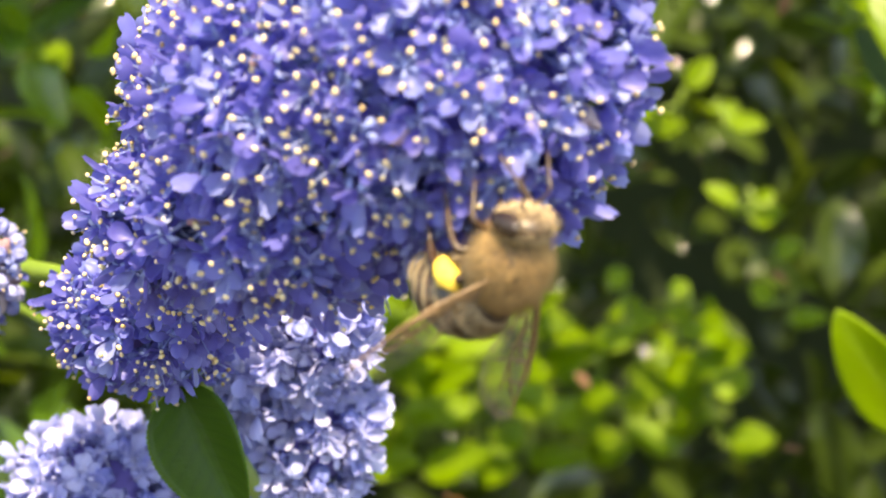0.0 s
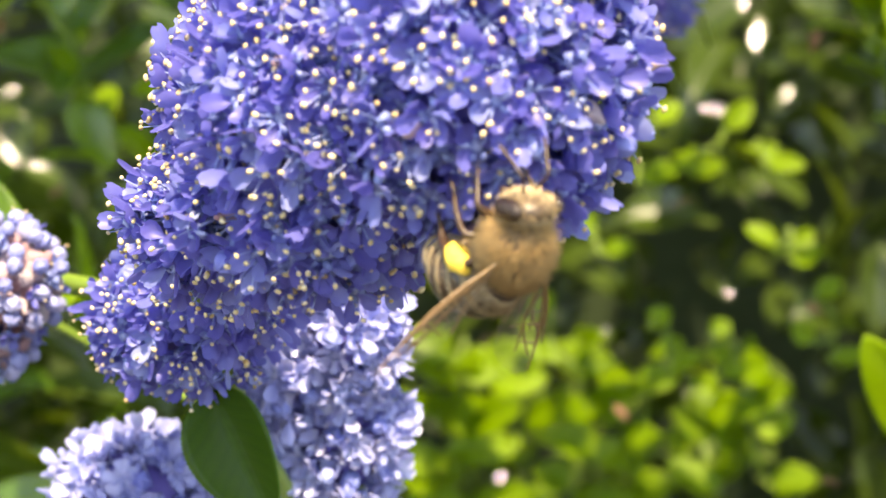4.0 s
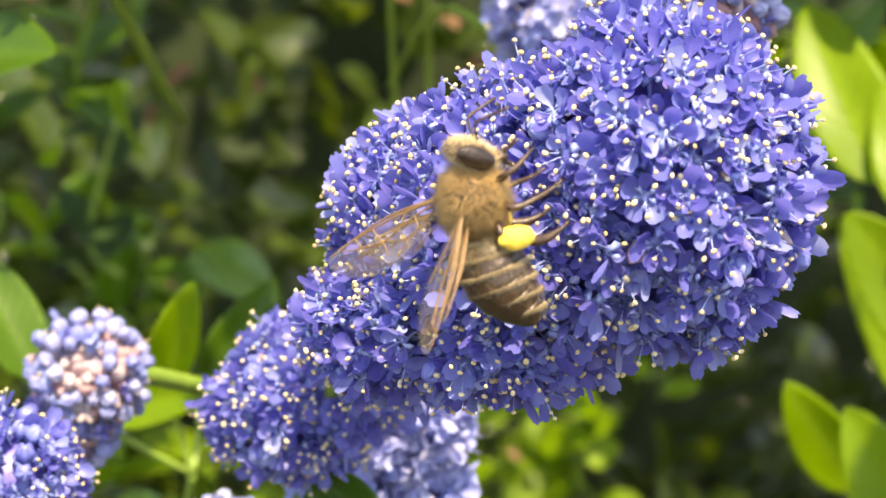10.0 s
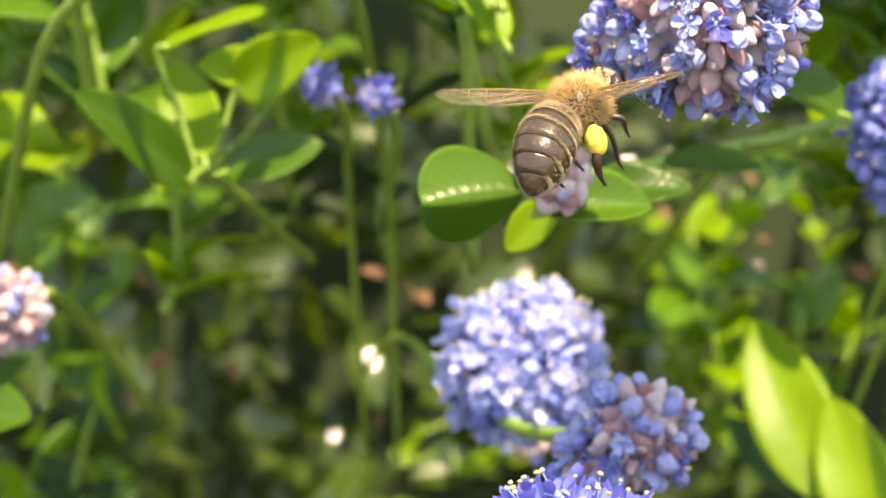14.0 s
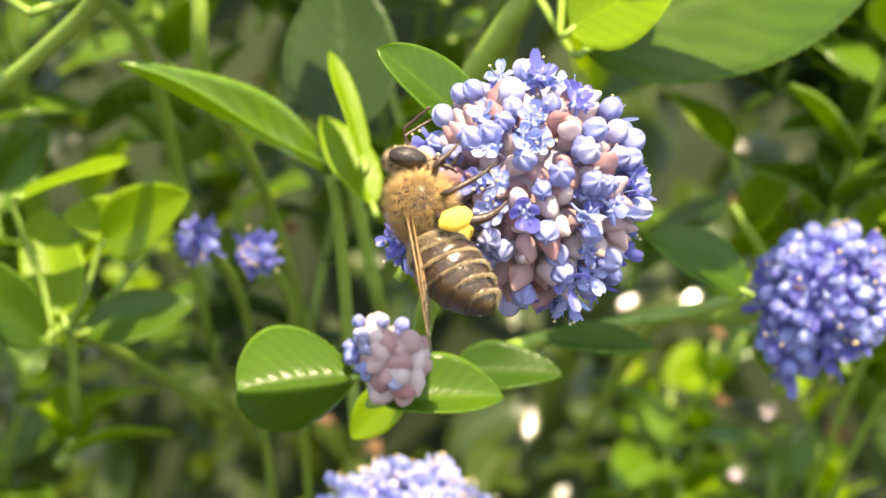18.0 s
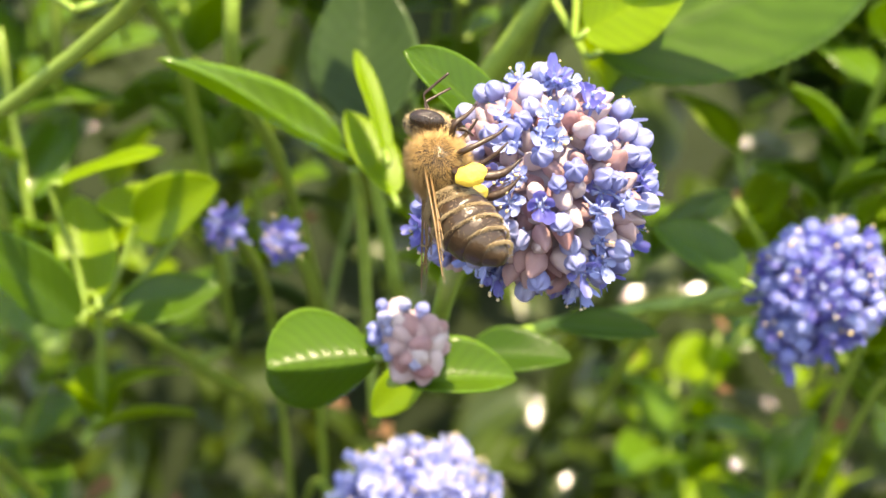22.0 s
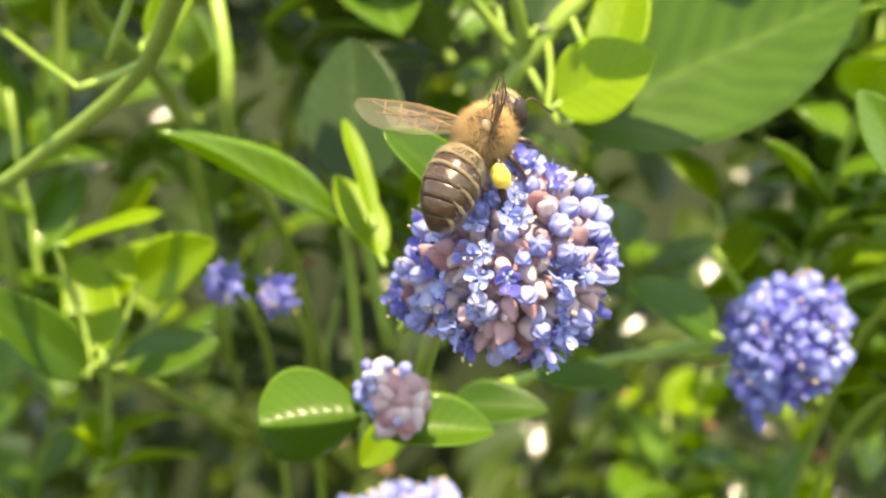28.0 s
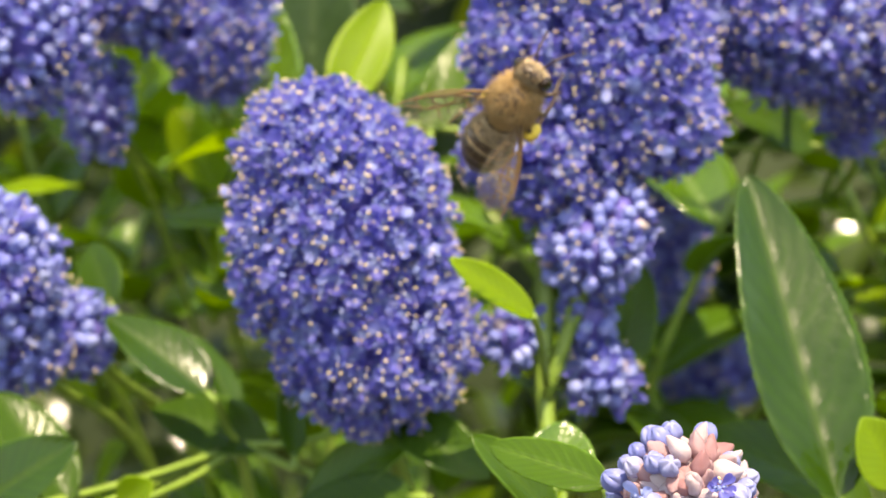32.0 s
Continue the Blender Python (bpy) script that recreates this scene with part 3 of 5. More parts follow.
def cluster(label, lobes, stem, gap=2.25, size=1.0, singles=300, share=(1.0, 0.0, 0.0), seed=1, group="flower clusters", stamens=True, pale=False, cores=True, woolly=False, thick=1.1, buds_before=None):
    """A flower cluster over lobes (mm): its stem, a dense inner mass, and single flowers, buds and bracts; those on the far side joined."""
    r = np.random.default_rng(seed)
    origin = V(*lobes[0][0])
    o = np.array(lobes[0][0], float)
    ob = thing("flower_cluster", label, "flower cluster", Matrix.Translation(origin), group)
    if stem:
        line = curve([V(*s) - origin for s in stem])
        part("stem", mesh_of("stem", *tube(line, np.linspace(thick, thick * 0.65, len(line)) * MM, 9), STEM), ob)
    # solid bumpy cores fill the gaps; the violet one has shade in its colour
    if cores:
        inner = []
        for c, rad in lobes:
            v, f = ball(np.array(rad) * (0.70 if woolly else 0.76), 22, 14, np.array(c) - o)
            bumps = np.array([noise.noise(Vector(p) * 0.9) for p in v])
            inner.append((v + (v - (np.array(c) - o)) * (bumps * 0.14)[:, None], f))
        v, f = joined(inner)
        part("inner_mass", mesh_of("inner_mass", v * MM, f, INNER_PALE if woolly else INNER), ob, "pale woolly mass of stalks" if woolly else "violet core in place of inner stalks and petals, shade in its colour")
    spots = lobe_points(lobes, gap, seed)
    deep = set()
    if woolly:
        under = lobe_points([(c, tuple(0.86 * v for v in rad)) for c, rad in lobes], gap, seed + 100)
        deep = {tuple(p) for p, _ in under}
        spots += under
    spots.sort(key=lambda s: s[1][1] - 0.25 * s[1][2])
    if not woolly:
        spots += lobe_points([(c, tuple(0.87 * v for v in rad)) for c, rad in lobes], gap * 1.15, seed + 200)
    far, slots = {"floret": [], "stamens": [], "bud": [], "bract": []}, []
    for i, (p, way) in enumerate(spots):
        pick = r.random() * sum(share)
        kind = "floret" if pick < share[0] else "bud" if pick < share[0] + share[1] else "bract"
        if tuple(p) in deep and r.random() < 0.75:
            kind = "bract"
        if buds_before is not None:
            kind = "bud" if p[0] < buds_before or i % 6 == 0 else "bract"
        scale = size * r.uniform(0.82, 1.12)
        if kind == "bract":
            p = p - 0.7 * way
            scale *= 0.92 if woolly else 0.72
            way = way + 0.3 * np.cross(way, r.normal(0, 1, 3))
        elif kind == "bud":
            p = p + 0.3 * way
            scale *= 0.62 if buds_before is not None else 1.08 if woolly else 1.0
        elif woolly:
            scale *= 0.8
        m = Matrix.Translation((p - o) * MM) @ frame_on(way, r.uniform(0, 6.28)) @ Matrix.Scale(scale, 4)
        k = int(r.integers(0, len(FLORETS)))
        if i < singles:
            if kind == "floret":
                f = part("floret", FLORET_PALE[k] if pale else FLORET_SKY[k] if woolly and i % 2 else FLORET_MESH[k][0], ob, "", m)
                if stamens and not ((pale or woolly) and k % 2):
                    part("stamen_tuft", FLORET_MESH[k][1], f, "pale yellow anthers")
            elif kind == "bud":
                part("bud", BUD_WOOL_MESH[0] if woolly else BUD_MESH[0], ob, "", m)
            else:
                part("bract", BRACT_MESH[k % 3 + (3 if buds_before is not None else 0)], ob, "", m)
        else:
            rot = np.array(m.to_3x3())
            at = np.array(m.translation)
            put = lambda data: (data[0] * MM @ rot.T + at, data[1])
            if kind == "floret":
                far["floret"].append(put(FLORETS[k][0]))
                slots += slots_of(FLORETS[k])
                if stamens:
                    far["stamens"].append(put(FLORETS[k][1]))
            elif kind == "bud":
                far["bud"].append(put(BUDS[0]))
            else:
                far["bract"].append(put(BRACTS[k % 3]))
    for key, name, mat in (("floret", "floret_mass", PALE if pale else BLUE_MANY), ("stamens", "anther_mass", ANTHER), ("bud", "bud_mass", BUD_WOOL_MANY if woolly else BUD_MANY), ("bract", "bract_mass", BRACT_MANY)):
        if far[key]:
            two = {"second": PALE if pale else SEPAL, "slots": slots} if key == "floret" else {}
            part(name, mesh_of(name, *joined(far[key]), mat, **two), ob, kind="stuff")
    return ob


# ---------------------------------------------------------------- the bee
def hairs(points, ways, length, thick, seed, back=0.5):
    """Fine hairs as thin three-sided spikes."""
    r = np.random.default_rng(seed)
    pieces = []
    for p, w in zip(points, ways):
        w = w + r.normal(0, 0.30, 3) + np.array((-back, 0, 0))
        w /= np.linalg.norm(w)
        side = np.cross(w, (0.2, 0.9, 0.3))
        side /= np.linalg.norm(side)
        up = np.cross(w, side)
        ln = length * r.uniform(0.55, 1.15)
        base = [p + thick * (math.cos(a) * side + math.sin(a) * up) for a in (0, 2.1, 4.2)]
        pieces.append((np.array([*base, p + ln * w]), [(0, 1, 3), (1, 2, 3), (2, 0, 3)]))
    return joined(pieces)


def scatter(centre, radii, n, seed, keep=None):
    r = np.random.default_rng(seed)
    d = r.normal(0, 1, (n, 3))
    d /= np.linalg.norm(d, axis=1)[:, None]
    p = np.array(centre) + d * np.array(radii) * 0.97
    w = d / np.array(radii)
    w /= np.linalg.norm(w, axis=1)[:, None]
    ok = np.array([keep is None or bool(keep(q)) for q in p])
    return p[ok], w[ok]


def wing_data(length, width, seed):
    """A wing along -x from its root, its leading edge at -y, lightly pleated; and its veins. Millimetres."""
    outline = lambda u: (-width * 0.22 * math.sin(math.pi * min(1, u * 1.02)) ** 0.6, width * 0.80 * math.sin(math.pi * min(1, u ** 1.5 * 0.93 + 0.02)) ** 0.72)
    verts, faces, nu, nv = [], [], 16, 8
    at = lambda u, s: (-u * length, outline(u)[0] + (outline(u)[1] - outline(u)[0]) * s, 0.10 * math.sin(9 * s) * (0.3 + u) + 0.25 * u * u)
    for i in range(nu + 1):
        for j in range(nv + 1):
            verts.append(at(i / nu, j / nv))
    n, row = len(verts), nv + 1
    verts = np.array(verts)
    both = np.concatenate([verts, verts - (0, 0, 0.02)])
    for i in range(nu):
        for j in range(nv):
            a = i * row + j
            faces.append((a, a + row, a + row + 1, a + 1))
            faces.append((n + a, n + a + 1, n + a + row + 1, n + a + row))
    runs = [[(0, 0.02), (0.5, 0.0), (0.97, 0.05)], [(0, 0.1), (0.35, 0.12), (0.62, 0.08), (0.9, 0.04)], [(0, 0.2), (0.3, 0.35), (0.55, 0.42), (0.8, 0.5)], [(0.02, 0.35), (0.25, 0.7), (0.5, 0.92)],
            [(0.35, 0.12), (0.42, 0.38)], [(0.62, 0.08), (0.58, 0.42), (0.56, 0.75)], [(0.76, 0.06), (0.72, 0.46)], [(0.3, 0.35), (0.3, 0.74)], [(0.42, 0.38), (0.58, 0.42), (0.76, 0.3), (0.86, 0.2)]]
    veins = []
    for k, run in enumerate(runs):
        line = curve([at(*q) for q in run], 4)
        veins.append(tube(line, np.linspace(0.11 if k < 2 else 0.07, 0.045, len(line)), 4, False))
    return (both, faces), joined(veins)


def leg_data(points, radii):
    line = curve(points, 4)
    rr = np.interp(np.linspace(0, 1, len(line)), np.linspace(0, 1, len(radii)), radii)
    v, f = tube(line, rr, 7)
    p = np.repeat(np.array(line), 5, 0)
    w = np.random.default_rng(len(points)).normal(0, 1, (len(p), 3))
    w /= np.linalg.norm(w, axis=1)[:, None]
    return joined([(v, f), hairs(p + w * 0.12, w, 0.4, 0.022, 5, 0.1)])


def build_bee():
    """A worker bee, head towards +x, back towards +z, origin in the middle of the thorax."""
    bee = thing("honey_bee", "tan furry honey bee with striped abdomen and yellow pollen loads", "bee")
    mm = lambda data: (np.asarray(data[0]) * MM * 1.08, data[1])
    thorax = part("thorax", mesh_of("thorax", *mm(ball((2.2, 1.95, 1.95), 20, 14)), SKIN), bee, "dark thorax under tan fur")
    thin = lambda q: not (q[2] > 1.5 and abs(q[1]) < 1.1 and -0.5 < q[0] < 1.3 and (math.sin(q[0] * 127.1 + q[1] * 311.7 + q[2] * 74.7) * 4375.85) % 1 < 0.4)
    part("fur", mesh_of("fur", *mm(hairs(*scatter((0, 0, 0), (2.2, 1.95, 1.95), 7500, 3, thin), 0.98, 0.019, 4)), FUR), thorax, "dense tan fur", kind="stuff")
    # head, with a face that looks forward and down
    tilt = pose(3.05 * MM, 0, -0.25 * MM, 0, 28, 0)
    head = part("head", mesh_of("head", *mm(ball((0.9, 1.62, 1.68), 18, 12)), SKIN), bee, "dark triangular head", tilt)
    part("fur", mesh_of("fur", *mm(hairs(*scatter((0, 0, 0), (0.9, 1.62, 1.68), 1700, 8, lambda q: abs(q[1]) < 1.15), 0.45, 0.02, 9, -0.1)), FUR_PALE), head, "short pale fur", kind="stuff")
    for s in (-1, 1):
        part("eye", mesh_of("eye", *mm(ball((0.66, 0.52, 1.25), 18, 14, (0.10, s * 1.34, 0.16))), EYE), head, "glossy black compound eye")
        line = curve([(0.95, s * 0.35, 0.1), (1.9, s * 0.8, 0.75), (2.6, s * 1.05, 0.25), (3.6, s * 1.5, -0.7)], 5)
        part("antenna", mesh_of("antenna", *mm(tube(line, np.interp(range(len(line)), [0, 5, 6, 15], [0.08, 0.08, 0.105, 0.095]), 7)), LEG), head, "thin dark elbowed antenna")
        part("mandible", mesh_of("mandible", *mm(tube([(0.35, s * 0.5, -1.45), (0.6, s * 0.4, -1.9), (0.55, s * 0.12, -2.15)], [0.28, 0.24, 0.1], 7)), LEG), head)
    for y, x in ((0, 0.1), (-0.35, -0.2), (0.35, -0.2)):
        part("simple_eye", mesh_of("simple_eye", *mm(ball((0.14, 0.14, 0.1), 8, 6, (x, y, 1.72))), EYE), head)
    part("tongue", mesh_of("tongue", *mm(tube([(0.3, 0, -1.6), (0.25, 0, -2.5), (-0.1, 0, -3.1)], [0.22, 0.15, 0.07], 7)), LEG), head, "brown tongue")
    part("waist", mesh_of("waist", *mm(tube([(-1.7, 0, -0.35), (-2.3, 0, -0.35), (-2.7, 0, -0.3)], [0.7, 0.55, 1.0], 10)), SKIN), bee)
    # abdomen: six overlapping rings on a line that bends down to the tip
    size = lambda u: 2.2 * math.sin(math.pi * (0.17 + 0.80 * u)) ** 0.7
    mid = lambda u: np.array((-2.2 - 6.2 * u, 0, 0.05 - 0.1 * u - 1.5 * u * u))
    rings = []
    for k in range(6):
        u0, u1 = k / 6, (k + 1.18) / 6
        us = np.linspace(u0, min(u1, 1.0), 6)
        rr = np.array([size(u) for u in us]) * np.linspace(0.97, 1.03, 6)
        rr[-1] *= 0.93
        ring = part("abdomen_ring", mesh_of("abdomen_ring", *mm(tube([mid(u) for u in us], rr, 24)), SKIN), bee, "dark brown abdomen ring")
        rings.append(ring)
        pts, ways = [], []
        r = np.random.default_rng(30 + k)
        for i in range(2000 if k == 0 else 1800):
            band = r.random() < (0.6 if k == 0 else 0.95)
            u = u0 + (r.triangular(0.0, 0.10, 0.34) if band else r.uniform(0.35, 1.0)) / 6
            a = r.uniform(0, 2 * math.pi)
            d = np.array((0.0, math.cos(a), math.sin(a)))
            pts.append(mid(u) + d * size(u) * 1.0)
            ways.append(d)
        part("hair_band", mesh_of("hair_band", *mm(hairs(pts, ways, 0.24 if k else 0.7, 0.02, 40 + k, 1.1)), FUR_PALE), ring, "pale tan hair band", kind="stuff")
    # legs: front, middle and hind pair
    runs = [[(1.2, 0.9, -1.3), (1.8, 2.0, -1.8), (2.3, 1.7, -2.8), (2.9, 1.4, -3.7)],
            [(0.1, 1.0, -1.5), (-0.3, 2.2, -1.8), (0.0, 2.1, -3.4), (0.3, 1.8, -4.4), (0.7, 1.7, -5.2)],
            [(-1.0, 1.0, -1.4), (-1.6, 2.2, -0.8), (-2.4, 2.3, -2.3), (-2.6, 2.1, -3.6), (-2.3, 1.9, -4.6), (-1.9, 1.8, -5.3)]]
    for s in (-1, 1):
        for name, run in zip(("front_leg", "middle_leg", "hind_leg"), runs):
            pts = [(x, s * y, z) for x, y, z in run]
            fat = [0.26, 0.28, 0.22, 0.36, 0.28, 0.13, 0.08] if name == "hind_leg" else [0.22, 0.25, 0.2, 0.17, 0.11, 0.07]
            leg = part(name, mesh_of(name, *mm(leg_data(pts, fat)), LEG), bee, "brown bristly jointed leg")
            if name == "hind_leg":
                v, f = ball((0.80, 0.72, 1.12), 14, 10)
                v = v * (1 + 0.16 * np.array([noise.noise(Vector(q) * 2.0) for q in v]))[:, None] + (-2.1, s * 2.25, -1.75)
                part("pollen_load", mesh_of("pollen_load", v * MM * 1.08, f, POLLEN), leg, "lump of packed yellow pollen")
    wings = []
    for s in (-1, 1):
        for name, length, width, root in (("forewing", 9.5, 3.15, (0.35, 1.45, 1.05)), ("hindwing", 6.8, 2.25, (-0.75, 1.5, 0.85))):
            (v, f), (v2, f2) = wing_data(length, width, 2)
            flip = np.array((1, -s, 1))
            wing = part(name, mesh_of(name, v * flip * MM * 1.08, f, WING), bee, "thin clear amber wing")
            part("vein", mesh_of("vein", v2 * flip * MM * 1.08, f2, VEIN), wing, "brown wing veins")
            wings.append((wing, s, Vector(root) * MM if s > 0 else Vector((root[0], -root[1], root[2])) * MM, name == "hindwing"))
    return bee, wings, rings


# ---------------------------------------------------------------- ground and distance
def ground():
    me = bpy.data.meshes.new("ground")
    n, far = 40, 60.0
    xs = np.sign(np.linspace(-1, 1, n + 1)) * np.abs(np.linspace(-1, 1, n + 1)) ** 3 * far
    verts = [(x, y, 0.02 * noise.noise(Vector((x * 2, y * 2, 0))) if abs(x) < 5 and abs(y) < 5 else 0.0) for x in xs for y in xs]
    faces = [(i * (n + 1) + j, (i + 1) * (n + 1) + j, (i + 1) * (n + 1) + j + 1, i * (n + 1) + j + 1) for i in range(n) for j in range(n)]
    me.from_pydata(verts, [], faces)
    me.materials.append(SOIL)
    me.shade_smooth()
    tagged(new("ground", me), "dark bare garden soil under the shrub", "ground", kind="structure")


def foliage(name, label, count, low, high, sizes, material, seed, keep=None, droop=0.3):
    """A mass of shrub leaves, one mesh, in a box of the shrub (mm)."""
    r = np.random.default_rng(seed)
    base = leaf_mesh("unit", material, 1.0, 0.5, 0.22, 0.35, 0.03, 8, 4, 0.6)
    v0 = np.array([v.co[:] for v in base.vertices])
    f0 = [tuple(p.vertices) for p in base.polygons]
    uv0 = np.zeros((len(v0), 2), np.float32)
    for l, d in zip(base.loops, base.uv_layers[0].data):
        uv0[l.vertex_index] = d.uv[:]
    bpy.data.meshes.remove(base)
    half = len(v0) // 2
    v0, f0, uv0 = v0[:half], [f for f in f0 if max(f) < half], uv0[:half]
    pieces, uvs = [], []
    for i in range(count):
        p = r.uniform(low, high)
        if keep is not None and not keep(p):
            continue
        way = Vector(r.normal(0, 1, 3) + (0, -0.3, 0.2)).normalized()
        up = Vector(r.normal(0, 0.55, 3) + (0, -0.25, 1.0))
        m = leaf_pose(Vector((0, 0, 0)), way, up).to_3x3()
        size = r.uniform(*sizes) * MM
        pieces.append((v0 * size @ np.array(m).T + np.array(V(*p)), f0))
        uvs.append(uv0)
    v, f = joined(pieces)
    tagged(new(name, mesh_of(name, v, f, material, np.concatenate(uvs))), label, "foliage", kind="stuff")


def backdrop():
    """An added hedge that closes the gaps behind the shrub, rounded and uneven, its green darkened for shade."""
    verts, faces, nu, nv = [], [], 44, 26
    for i in range(nu + 1):
        x = -1.6 + 3.2 * i / nu
        for j in range(nv + 1):
            a = math.pi * j / nv
            bump = noise.noise(Vector((x * 5, a * 4, 0.3))) * 0.07 + noise.noise(Vector((x * 17, a * 14, 2))) * 0.03
            end = max(0.05, 1 - (abs(x) / 1.62) ** 8)
            verts.append((x, 1.15 - (0.5 + bump) * math.cos(a) * end, max(-0.02, (1.45 + bump * 1.5) * max(0.0, math.sin(a)) ** 0.45 * end)))
    for i in range(nu):
        for j in range(nv):
            a = i * (nv + 1) + j
            faces.append((a, a + 1, a + nv + 2, a + nv + 1))
    tagged(new("backdrop", mesh_of("backdrop", verts, faces, HEDGE_SHADED)), "added hedge closing the gaps behind the shrub, shade in its dark green", "hedge", kind="structure")
    r = np.random.default_rng(77)
    pieces = []
    for k in range(9000):
        p = np.array(verts[int(r.integers(0, len(verts)))]) + r.normal(0, 0.045, 3)
        m = leaf_pose(Vector((0, 0, 0)), Vector(r.normal(0, 1, 3)).normalized(), Vector(r.normal(0, 0.6, 3)) + Vector((0, -0.4, 1))).to_3x3()
        size = r.uniform(0.04, 0.075)
        leaf = np.array([(0, 0, 0), (0.35, 0.22, 0.05), (0.7, 0.2, 0.03), (1, 0, -0.08), (0.7, -0.2, 0.03), (0.35, -0.22, 0.05), (0.5, 0, -0.01)]) * size
        if p[2] > 0.01:
            pieces.append((leaf @ np.array(m).T + p, [(0, 6, 1), (1, 6, 2), (2, 6, 3), (3, 6, 4), (4, 6, 5), (5, 6, 0)]))
    tagged(new("hedge_leaves", mesh_of("hedge_leaves", *joined(pieces), HEDGE_SHADED)), "leaves of the added hedge, shade in their dark green", "foliage", kind="stuff")


def woody_base():
    """The woody stems that carry the shrub, from the soil up."""
    ob = thing("shrub_base", "brown woody stems of the flowering shrub rooted in soil", "shrub", Matrix.Translation((0, 0.42, 0)))
    r = np.random.default_rng(9)
    part("trunk", mesh_of("trunk", *tube(curve([(0, 0, -0.05), (0.01, 0.01, 0.15), (-0.01, 0.02, 0.32)], 6), np.linspace(0.03, 0.02, 13), 12), STEM_BROWN), ob)
    for k in range(14):
        a = 2.4 * k
        out = r.uniform(0.06, 0.26)
        pts = [(0, 0.01, 0.1 + 0.014 * k), (out * 0.4 * math.cos(a), out * 0.4 * math.sin(a) + 0.02, 0.34), (out * math.cos(a), out * math.sin(a) * 0.6 + 0.04, 0.46), (out * 1.2 * math.cos(a), out * 0.7 * math.sin(a) + 0.05, r.uniform(0.5, 0.56))]
        line = curve(pts, 6)
        part("branch", mesh_of("branch", *tube(line, np.linspace(0.010, 0.0022, len(line)), 8), STEM_BROWN), ob)


# green lowered to hold the shade seen through gaps in the shrub
HEDGE_SHADED = plain("hedge", (0.007, 0.014, 0.004), (0.032, 0.058, 0.014), 9, 0.8, 0.02)


# ---------------------------------------------------------------- the flower clusters
def flowers():
    cluster("large blue violet flower cluster in full bloom with yellow anthers",
            [((16.2, -74, -8.6), (10.6, 11, 11.8)), ((6.7, -70.1, -12.9), (9.2, 10.1, 10.3)), ((-0.8, -60, -16.8), (6.7, 8.4, 7.9)), ((5, -68.4, -20.7), (9.5, 9, 5.8)), ((-3.4, -61.7, -24.6), (6.7, 7.8, 5)),
             ((-12.3, -40.6, -40.7), (6.3, 7, 6.6)), ((-17.5, -38.9, -42.4), (3.3, 4.7, 3.7)), ((-7.6, -44.7, -36), (4.7, 5.8, 5.3))],
            [(10.1, -70.7, -8.9), (-6.7, -55, -28), (-9, -39.3, -50.4), (-4.5, -5.7, -95.2), (0, 39.1, -184.8)], 2.35, 1.16, 300, (1.0, 0.05, 0.03), 11)
    cluster("pale blue lower flower cluster behind a dark leaf",
            [((-2.8, -25.5, -48.9), (5.4, 5.4, 6.8)), ((-3.2, -23.1, -59.7), (5.6, 5.6, 8.0)), ((-9.2, -27.9, -52.5), (5, 4.8, 4.8)), ((-22.2, -27.9, -65), (7.2, 6, 5.4)), ((-13.2, -23.1, -70.5), (9.6, 6, 6))],
            [(-4.8, -20.7, -54.9), (-4.8, 10.5, -105.3)], 2.4, 1.15, 150, (0.85, 0.25, 0.0), 12, pale=True, stamens=False)
    cluster("small round pink and blue budding cluster", [((-34.5, -24.9, -45), (5.5, 5.3, 5.4)), ((-35.6, -23.8, -51.5), (3.1, 3.1, 3.1))],
            [(-34.5, -24.9, -43.8), (-20.7, 0.4, -62.2), (-4.6, 23.4, -110.5)], 1.8, 0.95, 190, (0.2, 0.65, 0.5), 13, woolly=True)
    cluster("blue flower cluster low beside the large one", [((-37, -53.9, -42.5), (5.6, 5.6, 5.6))], [(-37, -52.7, -44.8), (-22.4, -16.9, -106.4)], 2.2, 1.0, 100, (0.9, 0.3, 0), 14)
    cluster("round budding cluster with blue buds and pink bracts",
            [((28.2, -53, 38.6), (7.7, 7.9, 8.2)), ((21.5, -48, 34.5), (3.4, 3.4, 3.8))],
            [(26, -50, 36), (21.5, -36, 28.5), (19.6, -25, 21.5), (18.8, -18, 15), (20.5, -10, 11.4)], 1.9, 1.0, 300, (0.36, 0.40, 0.46), 15, woolly=True)
    cluster("tiny closed pink bud cluster", [((17.2, -29.8, 18.2), (2.8, 2.6, 2.9)), ((15.2, -30.2, 20.0), (1.7, 1.5, 2.1))],
            [(16.6, -28, 17), (16.6, -24, 14)], 2.0, 1.32, 90, (0.0, 0.2, 1.0), 16, woolly=True, buds_before=15.4)
    cluster("small blue cluster with open florets", [((60.6, 18.5, 12.4), (6.2, 6, 6.6)), ((58, 19, 7), (3.5, 3.5, 3))], [(58, 22, 10), (52, 34, 5), (46, 70, -6), (38, 120, -40)], 2.6, 1.2, 130, (0.45, 0.8, 0.1), 17)
    cluster("round violet cluster deep in the shrub", [((15.8, 22, -19.3), (8.8, 8.6, 8.8))], [(14, 22, -24), (9, 30, -26), (0, 70, -32), (-8, 130, -60)], 2.5, 1.2, 100, (0.8, 0.4, 0.0), 18, thick=0.75, pale=True)
